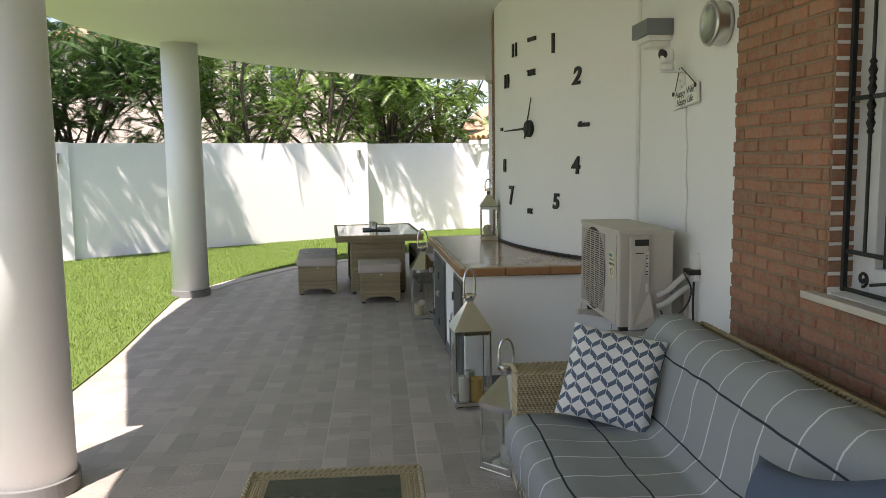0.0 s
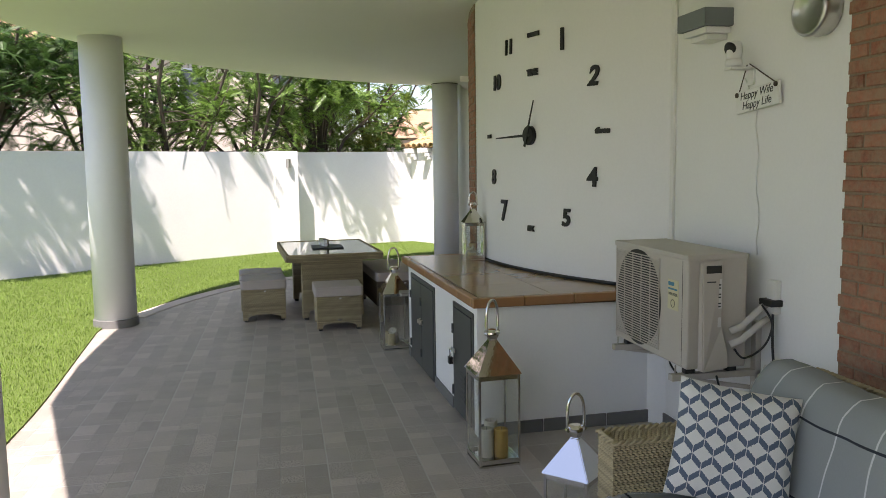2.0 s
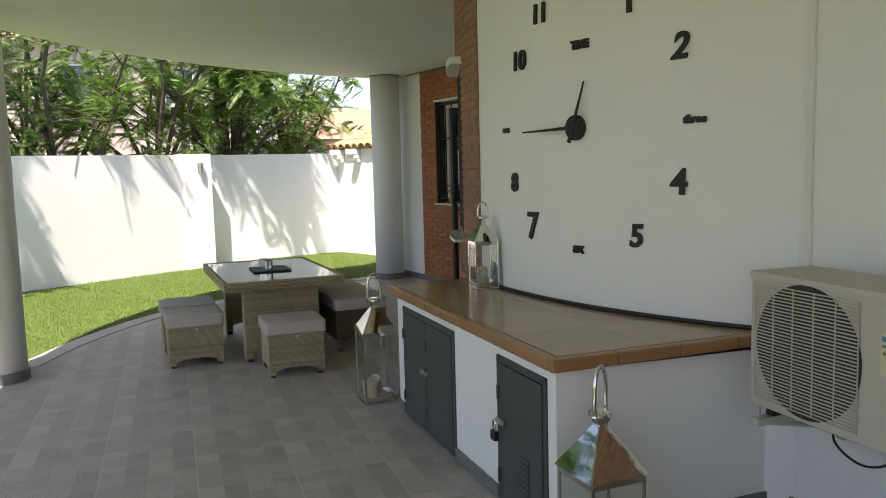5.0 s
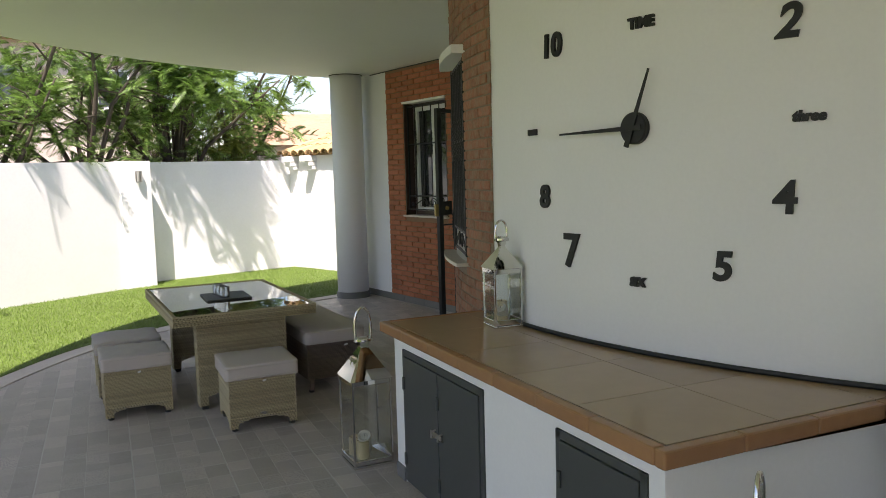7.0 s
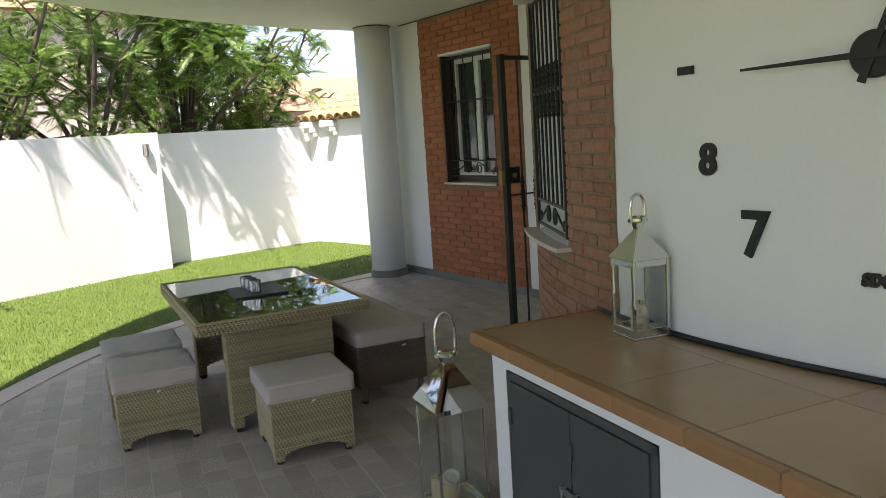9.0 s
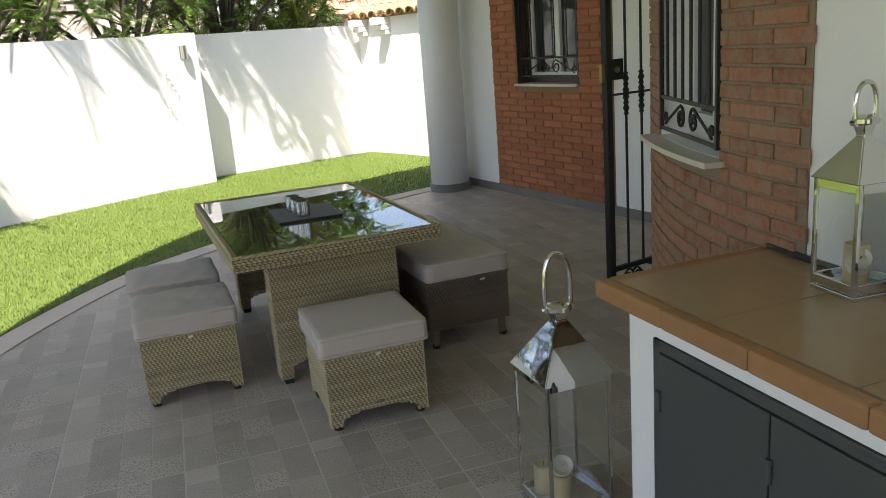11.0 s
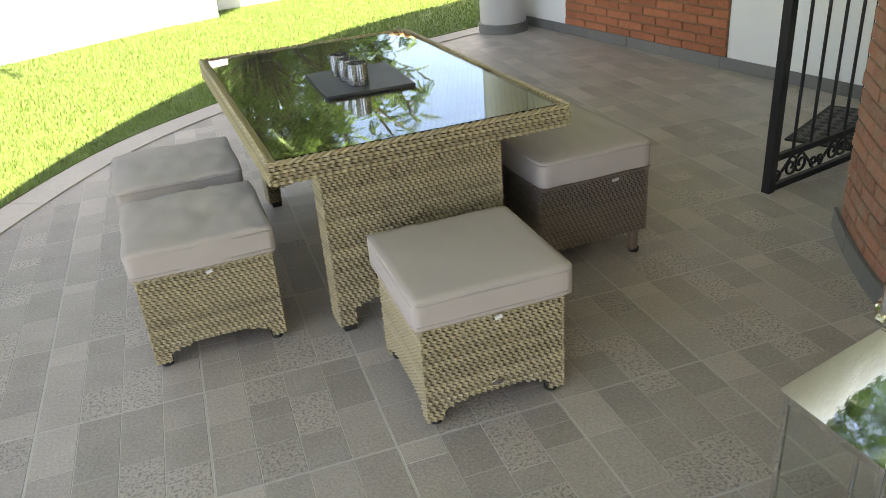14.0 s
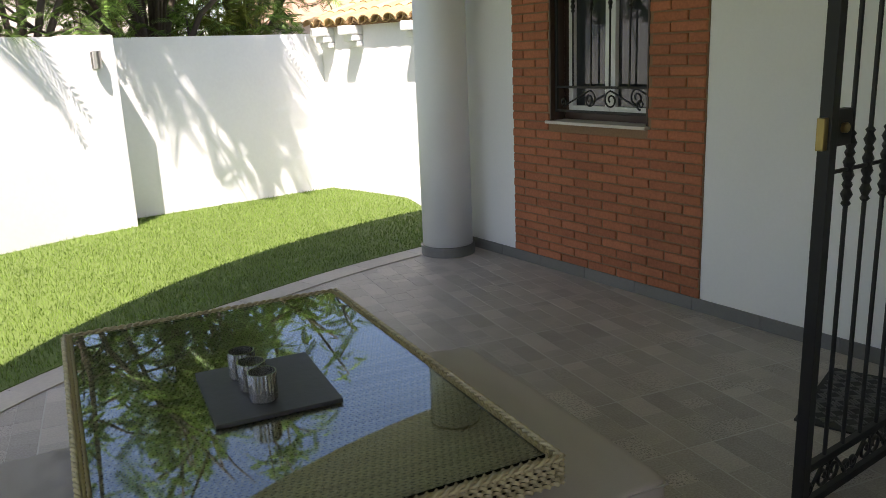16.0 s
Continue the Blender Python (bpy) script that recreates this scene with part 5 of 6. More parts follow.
lk = part("lock_plate", box(0.04, 0.13, -0.016, 0.016, 1.235, 1.345, 0.003), IRON, g)
part("latch", box(-0.028, 0.0, -0.012, 0.012, 1.228, 1.325, 0.004), BRASS, lk, "brass latch keep")
part("key_cylinder", turn([(0.016, 0), (0.016, 0.012), (0.012, 0.016)], 20, m=pose(0.075, -0.016, 1.29, 90, 0, 0)), BRASS, lk)
dm = thing("door_mat", pose(2.80, 9.965, 0.003, 0, 0, 29), "black doormat with a woven bar pattern on the floor", "doormat")
part("backing", box(-0.33, 0.33, -0.2, 0.2, 0, 0.01, 0.003), MAT_DARK, dm)
for i in range(10):
    for j in range(6):
        for k in range(3):
            a = 45 if (i + j) % 2 else -45
            part("bar", box(-0.024, 0.024, -0.0035, 0.0035, 0, 0.004), MAT_GREY, dm, at=pose(-0.27 + 0.06 * i, -0.15 + 0.06 * j, 0.0095, 0, 0, a) @ pose(0, (k - 1) * 0.014, 0))
sk = structure("baseboard", box(X_WALL - 0.01, X_WALL - 0.001, 4.9, 5.385, 0, 0.075, 0.002), SKIRT, label="grey tiled skirting", category="skirting")
for k in range(9):
    part("skirting_tile", box(X_WALL - 0.01, X_WALL - 0.001, 0.5 + 0.488 * k, 0.985 + 0.488 * k, 0, 0.075, 0.002), SKIRT, sk)
s = 0.0
while s < 4.0:
    part("skirting_tile", back_box(s + 0.0015, s + 0.4535, 0.001, 0.012, 0, 0.078), SKIRT, sk)
    s += 0.455
a = 6.6
while a < CURVE1:
    part("skirting_tile", arc(a + 0.05, min(a + 8.3, CURVE1), HUB_R + 0.018, HUB_R + 0.032, 0, 0.078), SKIRT, sk)
    a += 8.35


# ---- garden wall posts and lamps ----
def wall_post(x, y, yaw, w, depth, label):
    e = thing("wall_pillar", pose(x, y, 0, 0, 0, yaw), label, "pillar", "garden wall pillars", "structure")
    part("shaft", box(-w / 2, w / 2, -depth, 0.42, -0.05, GW_TOP + 0.012, 0.008), GARDEN_WHITE, e)
    return e


def garden_lamp(x, y, yaw, z):
    e = thing("outdoor_lamp", pose(x, y, z, 0, 0, yaw), "small brushed steel up-and-down wall lamp", "wall lamp", "garden wall lamps")
    part("plate", box(-0.04, 0.04, -0.012, -0.001, -0.075, 0.075, 0.002), STEEL_DULL, e)
    part("shade", turn([(0.036, -0.08), (0.038, -0.08), (0.038, 0.08), (0.036, 0.08)], 24, m=pose(0, -0.052, 0), caps=True), STEEL_DULL, e)


wall_post(-0.155, 15.98, 24, 0.46, 0.09, "white rendered pillar of the garden wall with a lamp")
garden_lamp(-0.09, 15.915, 24, 1.63)
wall_post(-4.70, 12.98, 30, 0.40, 0.12, "white rendered pillar of the garden wall")
garden_lamp(-4.62, 12.90, 30, 1.60)


# ---- outbuilding at the end of the lawn ----
ROOF_TILE = mat("clay_roof_tile", (0.50, 0.33, 0.16), 0.8, var=0.2, grain=30, bump=0.3, stain=0.2, per_object=0.25)
SA, SD = Vector((2.40, 17.08)), Vector((0.415, -0.91)).normalized()
SN = Vector((-SD.y, SD.x))                      # into the outbuilding
if SN.x < 0:
    SN = -SN
ob_ = thing("outbuilding", (0, 0, 0), "white outbuilding with a clay barrel-tile roof", "outbuilding")
q = [SA - SD * 0.15, SA + SD * 3.6, SA + SD * 3.6 + SN * 3.0, SA - SD * 0.15 + SN * 3.0]
part("wall", prism([tuple(v) for v in q], -0.2, 1.90), GARDEN_WHITE, ob_)
slope = math.tan(radians(17))
deck = bmesh.new()
vs = [deck.verts.new((*(p - SN * o), z)) for p, o, z in ((q[0], 0.06, 1.90), (q[1], 0.06, 1.90), (q[2], 0, 1.90 + 3.0 * slope), (q[3], 0, 1.90 + 3.0 * slope))]
ws = [deck.verts.new(v.co + Vector((0, 0, 0.05))) for v in vs]
deck.faces.new(vs[::-1]); deck.faces.new(ws)
for i in range(4):
    deck.faces.new((vs[i], vs[(i + 1) % 4], ws[(i + 1) % 4], ws[i]))
roof_deck = part("roof", deck, MORTAR, ob_)
def barrel(length, r0, r1):
    bm = bmesh.new()
    rows = []
    for y, r in ((0, r0), (length, r1)):
        rows.append([bm.verts.new((r * math.cos(math.pi * k / 8), y, r * 0.8 * math.sin(math.pi * k / 8))) for k in range(9)])
        rows.append([bm.verts.new(((r - 0.014) * math.cos(math.pi * k / 8), y, (r - 0.014) * 0.8 * math.sin(math.pi * k / 8))) for k in range(9)])
    for a, b in ((rows[0], rows[2]), (rows[3], rows[1])):
        for k in range(8):
            bm.faces.new((a[k], a[k + 1], b[k + 1], b[k]))
    for k in range(8):
        bm.faces.new((rows[1][k], rows[1][k + 1], rows[0][k + 1], rows[0][k]))
    me = bpy.data.meshes.new("roof_tile")
    bm.to_mesh(me); bm.free()
    me.materials.append(ROOF_TILE)
    return me
cover = barrel(0.42, 0.098, 0.08)
rise_dir = Vector((SN.x, SN.y, slope)).normalized()
for i in range(19):
    for j in range(7):
        p = SA - SD * 0.1 + SD * 0.195 * i - SN * 0.13 + SN * 0.36 * j
        x3, y3 = Vector((SD.x, SD.y, 0)), rise_dir
        z3 = x3.cross(y3)
        if z3.z < 0:
            x3, z3 = -x3, -z3
        m = Matrix(((x3.x, y3.x, z3.x, p.x), (x3.y, y3.y, z3.y, p.y), (x3.z, y3.z, z3.z, 1.945 + (0.36 * j - 0.07) * slope), (0, 0, 0, 1)))
        part("roof_tile", cover, None, roof_deck, at=m)
        if j == 0:
            m2 = m.copy()
            m2.translation = m.translation + Vector((SD.x, SD.y, 0)) * 0.0975
            part("roof_tile", cover, None, roof_deck, at=m2 @ Matrix.Diagonal((1, 1, -1, 1)) @ pose(0, 0.03, -0.05))
for s in (0.13, 0.62, 1.6, 2.6):
    p = SA + SD * s
    c = thing("corbel", pose(p.x, p.y, 0, 0, 0, math.degrees(math.atan2(SD.y, SD.x))), "white stepped corbel under the eaves", "corbel", "eaves corbels", "structure")
    side = -1 if (Matrix.Rotation(math.atan2(SD.y, SD.x), 2) @ Vector((0, -1))).dot(SN) < 0 else 1
    for k, (d0, z0, z1) in enumerate(((0.24, 1.80, 1.90), (0.16, 1.73, 1.80), (0.09, 1.67, 1.73))):
        y0, y1 = sorted((0.0, side * d0))
        part("step", box(-0.075, 0.075, y0, y1, z0, z1 - 0.001, 0.012), WHITE, c)


# ---- houses beyond the garden ----
CREAM = mat("cream_facade", (0.60, 0.53, 0.44), 0.85, var=0.06, grain=8, bump=0.1, stain=0.08)
WHITE_F = mat("white_facade", (0.74, 0.71, 0.66), 0.85, var=0.05, grain=8, bump=0.1, stain=0.06)
FAR_ROOF = mat("far_clay_roof", (0.40, 0.25, 0.16), 0.85, var=0.25, grain=6, bump=0.5, stain=0.15, dist=0.05)


def house(x, y, yaw, w, d, floors, wall_mat, label):
    e = thing("house", pose(x, y, -0.16, 0, 0, yaw), label, "house", "houses beyond the wall")
    h = floors * 2.9
    part("wall", box(-w / 2, w / 2, 0, d, 0, h), wall_mat, e)
    r = bmesh.new()
    lo = [r.verts.new(c) for c in ((-w / 2 - 0.4, -0.4, h), (w / 2 + 0.4, -0.4, h), (w / 2 + 0.4, d + 0.4, h), (-w / 2 - 0.4, d + 0.4, h))]
    hi = [r.verts.new(c) for c in ((-w / 2 + 1.5, d / 2, h + 1.5), (w / 2 - 1.5, d / 2, h + 1.5))]
    r.faces.new(lo[::-1]); r.faces.new((lo[0], lo[1], hi[1], hi[0])); r.faces.new((lo[1], lo[2], hi[1])); r.faces.new((lo[2], lo[3], hi[0], hi[1])); r.faces.new((lo[3], lo[0], hi[0]))
    part("roof", r, FAR_ROOF, e)
    n = int(w / 2.6)
    for f in range(floors):
        for k in range(n):
            cx = -w / 2 + w * (k + 0.5) / n
            win = part("window", box(cx - 0.5, cx + 0.5, -0.03, 0.05, 1.0 + 2.9 * f, 2.2 + 2.9 * f, 0.01), PVC, e)
            part("pane", box(cx - 0.43, cx + 0.43, -0.04, -0.028, 1.07 + 2.9 * f, 2.13 + 2.9 * f), WINDOW_GLASS, win)
            part("sill", box(cx - 0.6, cx + 0.6, -0.12, -0.03, 0.92 + 2.9 * f, 0.99 + 2.9 * f), WHITE_F, win)


house(-4.5, 29.0, 12, 12, 8, 2, CREAM, "cream two-storey house with a clay roof behind trees")
house(-19.0, 23.0, 35, 13, 8, 2, WHITE_F, "white two-storey house with a clay roof behind trees")
house(9.5, 34.0, -5, 11, 8, 1, CREAM, "cream house with a clay roof beyond the outbuilding")
house(-31.0, 8.0, 70, 14, 8, 2, WHITE_F, "white two-storey house beyond the garden")


# ---- trees behind the garden wall ----
def leaf_mat(name, colour, spread):
    m = mat(name, colour, 0.5, var=0.15, grain=6, bump=0, stain=0.25, big=1.2, island=spread)
    t, n = m.node_tree, m.node_tree.nodes
    b = n["Principled BSDF"]
    tr = n.new("ShaderNodeBsdfTranslucent")
    t.links.new(b.inputs["Base Color"].links[0].from_socket, tr.inputs["Color"])
    mix = n.new("ShaderNodeMixShader")
    mix.inputs[0].default_value = 0.35
    t.links.new(b.outputs[0], mix.inputs[1])
    t.links.new(tr.outputs[0], mix.inputs[2])
    t.links.new(mix.outputs[0], n["Material Output"].inputs["Surface"])
    return m


LEAF = leaf_mat("feathery_leaves", (0.145, 0.25, 0.05), 0.6)
LEAF_DARK = leaf_mat("dark_leaves", (0.055, 0.115, 0.028), 0.55)
LEAF_LIGHT = leaf_mat("yellow_green_leaves", (0.15, 0.19, 0.035), 0.3)
BARK = mat("bark", (0.10, 0.08, 0.06), 0.9, var=0.3, grain=25, bump=0.6, stain=0.2, dist=0.02)


def frond(pairs=15, length=0.30, leaflet=0.064, width=0.022):
    """A feathery leaf as triangles: an arched rib with paired leaflets."""
    v = []
    for k in range(pairs):
        s = (k + 1) / pairs
        x, z = length * s, -0.30 * length * s * s
        l = leaflet * (0.55 + 1.3 * s * (1 - s) * 1.6)
        for side in (-1, 1):
            tip = (x + l * 0.45, side * l, z - 0.25 * l)
            v += [(x - width / 2, side * 0.004, z), (x + width / 2, side * 0.004, z), tip]
    v += [(0, -0.004, 0), (0, 0.004, 0), (length, 0, -0.30 * length)]
    return np.array(v)


def leaves(name, spots, seeds, material, parent, tmpl, per=5, size=(0.7, 1.3)):
    """Tufts of fronds round the given spots, as one mesh."""
    rng_ = np.random.default_rng(seeds)
    spots = np.repeat(np.array(spots), per, axis=0)
    n = len(spots)
    yaw, tilt = rng_.uniform(0, 2 * np.pi, n), rng_.uniform(-0.7, 0.9, n)
    roll_ = rng_.uniform(-0.7, 0.7, n)
    sc_ = rng_.uniform(*size, n)
    ct_, st_ = np.cos(tilt), np.sin(tilt)
    cr, sr = np.cos(roll_), np.sin(roll_)
    t = tmpl[None] * sc_[:, None, None]
    y = t[..., 1] * cr[:, None] - t[..., 2] * sr[:, None]
    z = t[..., 1] * sr[:, None] + t[..., 2] * cr[:, None]
    x = t[..., 0] * ct_[:, None] - z * st_[:, None]
    z = t[..., 0] * st_[:, None] + z * ct_[:, None]
    cx, sx = np.cos(yaw)[:, None], np.sin(yaw)[:, None]
    pts = np.stack((x * cx - y * sx, x * sx + y * cx, z), -1) + (spots + rng_.normal(0, 0.07, (n, 3)))[:, None, :]
    co = pts.reshape(-1, 3)
    me = bpy.data.meshes.new(name)
    nv = len(co)
    me.vertices.add(nv)
    me.vertices.foreach_set("co", co.astype(np.float32).ravel())
    me.loops.add(nv)
    me.loops.foreach_set("vertex_index", np.arange(nv, dtype=np.int32))
    me.polygons.add(nv // 3)
    me.polygons.foreach_set("loop_start", np.arange(0, nv, 3, dtype=np.int32))
    me.update(calc_edges=True)
    return part(name, me, material, parent)


FROND = frond()


def wall_y(x):
    """The garden wall's front at x."""
    for (x0, y0), (x1, y1) in zip(GW, GW[1:]):
        if x <= x1:
            return y0 + (y1 - y0) * (x - x0) / (x1 - x0)
    return GW[-1][1]


def tree(x, y, h, spread, seed, material, label, tufts=170, lean=(0, 0), low=1.9, reach=0.3, hang=None):
    rng_ = random.Random(seed)
    e = thing("tree", (x, y, -0.16), label, "tree", "trees behind the wall")
    fork = rng_.uniform(1.3, 1.9)
    wood = tube([(0, 0, 0), (0.04, 0.02, fork * 0.5), (lean[0] * 0.2, lean[1] * 0.2, fork)], [0.10, 0.085, 0.07], 9)
    limbs, spots = bmesh.new(), []
    for k in range(rng_.randint(6, 8)):
        a = k * 2.4 + rng_.uniform(-0.4, 0.4)
        r = spread * rng_.uniform(0.45, 1.0)
        top = Vector((math.cos(a) * r + lean[0], math.sin(a) * r + lean[1], h * rng_.uniform(0.55, 1.0)))
        base = Vector((lean[0] * 0.2, lean[1] * 0.2, fork - rng_.uniform(0, 0.3)))
        bend = base.lerp(top, 0.45) + Vector((rng_.uniform(-0.3, 0.3), rng_.uniform(-0.3, 0.3), rng_.uniform(-0.1, 0.35)))
        line = [base.lerp(bend, i / 4) for i in range(4)] + [bend.lerp(top, i / 5) for i in range(6)]
        tube(line, [0.045 * (1 - 0.085 * i) for i in range(len(line))], 6, limbs)
        for j in range(7):
            i0 = rng_.randint(2, len(line) - 2)
            st = line[i0]
            tip = st + Vector((rng_.gauss(0, 0.45), rng_.gauss(0, 0.45), rng_.uniform(-0.35, 0.7)))
            tube([st, st.lerp(tip, 0.5) + Vector((0, 0, 0.06)), tip], [0.016, 0.011, 0.006], 5, limbs)
            spots += [tip, st.lerp(tip, 0.65)]
        spots += line[5:]
    while len(spots) < tufts:
        c = rng_.choice(spots[:90])
        spots.append(c + Vector((rng_.gauss(0, 0.3), rng_.gauss(0, 0.3), rng_.gauss(0, 0.25))))
    for k in range(tufts):
        v = Vector((rng_.gauss(0, 1), rng_.gauss(0, 1), rng_.gauss(0, 1))).normalized() * rng_.uniform(0.45, 1.0)
        p = Vector((v.x * spread * 0.85 + lean[0], v.y * spread * 0.85 + lean[1], h * 0.58 + v.z * h * 0.33))
        if noise.noise(p * 1.3 + Vector((seed, 0, 0))) > (0.0 if p.z < 3.3 else 0.27):
            spots.append(p)
    nx, ny = 0.52, -0.85                         # towards the terrace from the wall
    keep = []
    for s in spots:
        d = (s.x + x + 1.9) * nx + (s.y + y - 14.83) * ny
        if d > reach:
            continue
        if d > -0.35 and s.z < low + (0.12 if d < 0.05 else 0.5):
            continue
        keep.append(tuple(s))
    if hang:                                     # boughs that reach over the garden wall
        x0, x1, count = hang
        for k in range(count):
            px, d, pz = rng_.uniform(x0, x1), rng_.uniform(0.12, 0.95), rng_.uniform(2.55, 3.5)
            c = Vector((px + 0.52 * d - x, wall_y(px) - 0.85 * d - y, pz + 0.16))
            if noise.noise(Vector((px * 1.1, d * 1.1, pz * 0.9 + seed))) > 0.16:
                continue
            keep.append(tuple(c))
            if k % 12 == 0:
                st = Vector((lean[0] * 0.2, lean[1] * 0.2, fork))
                tube([st, st.lerp(c, 0.5) + Vector((0, 0, 0.5)), c], [0.03, 0.02, 0.007], 5, limbs)
    part("trunk", wood, BARK, e, smooth=True)
    part("branchwork", limbs, BARK, e, smooth=True)
    crown = leaves("crown", keep, seed, material, e, FROND)
    return e


DARK_T, LIGHT_T = "dense dark-green tree behind the white garden wall", "feathery light-green tree behind the white garden wall"
for k, (x, y, h, sp, m_, lean, tf) in enumerate((
        (-10.5, 11.8, 5.6, 1.9, LEAF_DARK, (0.2, -0.3), 260), (-8.2, 12.8, 5.2, 1.8, LEAF_DARK, (0.3, -0.5), 280), (-6.3, 13.6, 5.4, 1.8, LEAF_DARK, (0.2, -0.6), 300),
        (-4.9, 14.6, 5.2, 1.7, LEAF_DARK, (0.2, -0.7), 300), (-3.5, 15.6, 5.0, 1.6, LEAF, (0.3, -0.7), 230), (-2.2, 16.2, 5.6, 1.7, LEAF, (0.2, -0.8), 240),
        (-0.8, 16.9, 5.0, 1.6, LEAF, (0.2, -0.7), 250), (0.5, 17.6, 5.3, 1.7, LEAF, (0.1, -0.5), 260), (1.7, 18.9, 5.2, 1.7, LEAF, (0.2, -0.4), 240),
        (-3.0, 18.6, 6.6, 2.0, LEAF, (0, 0), 230), (-6.5, 17.0, 6.8, 2.1, LEAF_DARK, (0, 0), 260), (0.2, 20.5, 6.2, 1.9, LEAF, (0, 0), 180))):
    tree(x, y, h, sp, 11 + k, m_, DARK_T if m_ is LEAF_DARK else LIGHT_T, round(tf * (0.62 if k < 4 else 0.54)), lean, reach={1: 0.5, 2: 0.5, 3: 0.4, 6: 0.25, 7: 0.4}.get(k, 0.04), hang={1: (-9.0, -6.6, 90), 2: (-6.8, -4.6, 80), 3: (-4.7, -3.15, 85), 7: (-0.2, 0.95, 130)}.get(k))
shrub = thing("bamboo_clump", (1.1, 18.0, -0.16), "yellow-green bamboo clump behind the garden wall", "shrub")
canes, rng3, tips = bmesh.new(), random.Random(77), []
for k in range(46):
    b = Vector((rng3.uniform(-1.3, 0.9), rng3.uniform(-0.4, 0.4), 0))
    t_ = b + Vector((rng3.gauss(0, 0.12), rng3.gauss(0, 0.12), rng3.uniform(2.3, 3.1)))
    tube([b, b.lerp(t_, 0.6), t_], [0.012, 0.010, 0.004], 5, canes)
    tips += [tuple(b.lerp(t_, f)) for f in (0.68, 0.76, 0.85, 0.94, 1.0)]
part("cane_clump", canes, LEAF_LIGHT, shrub)
leaves("foliage", tips, 5, LEAF_LIGHT, shrub, frond(6, 0.22, 0.09, 0.02), 3)


# ---- turf ----
def inside(p, poly):
    hit, n = False, len(poly)
    for i in range(n):
        (x0, y0), (x1, y1) = poly[i], poly[i - 1]
        if (y0 > p[1]) != (y1 > p[1]) and p[0] < (x1 - x0) * (p[1] - y0) / (y1 - y0) + x0:
            hit = not hit
    return hit


def turf():
    rg = np.random.default_rng(3)
    poly = np.array(lawn_line + lawn_out)
    n = 420000
    p = np.stack((rg.uniform(-7, 3.2, n), rg.uniform(4.5, 17.2, n)), -1)
    ok = np.zeros(n, bool)
    for i in range(len(poly)):
        (x0, y0), (x1, y1) = poly[i], poly[i - 1]
        if y0 == y1:
            continue
        c = ((y0 > p[:, 1]) != (y1 > p[:, 1])) & (p[:, 0] < (x1 - x0) * (p[:, 1] - y0) / (y1 - y0) + x0)
        ok ^= c
    p = p[ok]
    n = len(p)
    h = rg.uniform(0.014, 0.03, n)
    a, l = rg.uniform(0, 2 * np.pi, n), rg.uniform(0.0, 0.018, n)
    w = 0.0035
    dx, dy = np.cos(a) * w, np.sin(a) * w
    b = rg.uniform(0, 2 * np.pi, n)
    v = np.zeros((n, 3, 3), np.float32)
    v[:, 0] = np.stack((p[:, 0] - dx, p[:, 1] - dy, np.full(n, 0.010)), -1)
    v[:, 1] = np.stack((p[:, 0] + dx, p[:, 1] + dy, np.full(n, 0.010)), -1)
    v[:, 2] = np.stack((p[:, 0] + np.cos(b) * l, p[:, 1] + np.sin(b) * l, 0.012 + h), -1)
    me = bpy.data.meshes.new("turf")
    me.vertices.add(3 * n)
    me.vertices.foreach_set("co", v.ravel())
    me.loops.add(3 * n)
    me.loops.foreach_set("vertex_index", np.arange(3 * n, dtype=np.int32))
    me.polygons.add(n)
    me.polygons.foreach_set("loop_start", np.arange(0, 3 * n, 3, dtype=np.int32))
    me.update(calc_edges=True)
    tagged(part("turf", me, BLADE), "short bright green artificial turf blades", "grass", kind="stuff")


turf()

# ---- coping along the lawn ----
cop = structure("coping", bmesh.new(), COPING, label="pale stone coping along the lawn", category="coping")
line = [p for p in EDGE if p.y > 9.75]
acc, run = 0.0, [line[0]]
for a, b in zip(line, line[1:]):
    run.append(b)
    acc += (b - a).length
    if acc > 0.42 or b is line[-1]:
        d0, d1 = (run[1] - run[0]).normalized(), (run[-1] - run[-2]).normalized()
        outer = [r for r in run]
        inner = []
        for i, r in enumerate(run):
            d = d0.lerp(d1, i / (len(run) - 1)).normalized()
            inner.append(r + Vector((d.y, -d.x)) * 0.2)
        g0, g1 = d0 * 0.002, d1 * 0.002
        outer[0], inner[0] = outer[0] + g0, inner[0] + g0
        outer[-1], inner[-1] = outer[-1] - g1, inner[-1] - g1
        part("coping_stone", prism([tuple(v) for v in outer + inner[::-1]], -0.02, 0.007), COPING, cop)
        run, acc = [b], 0.0


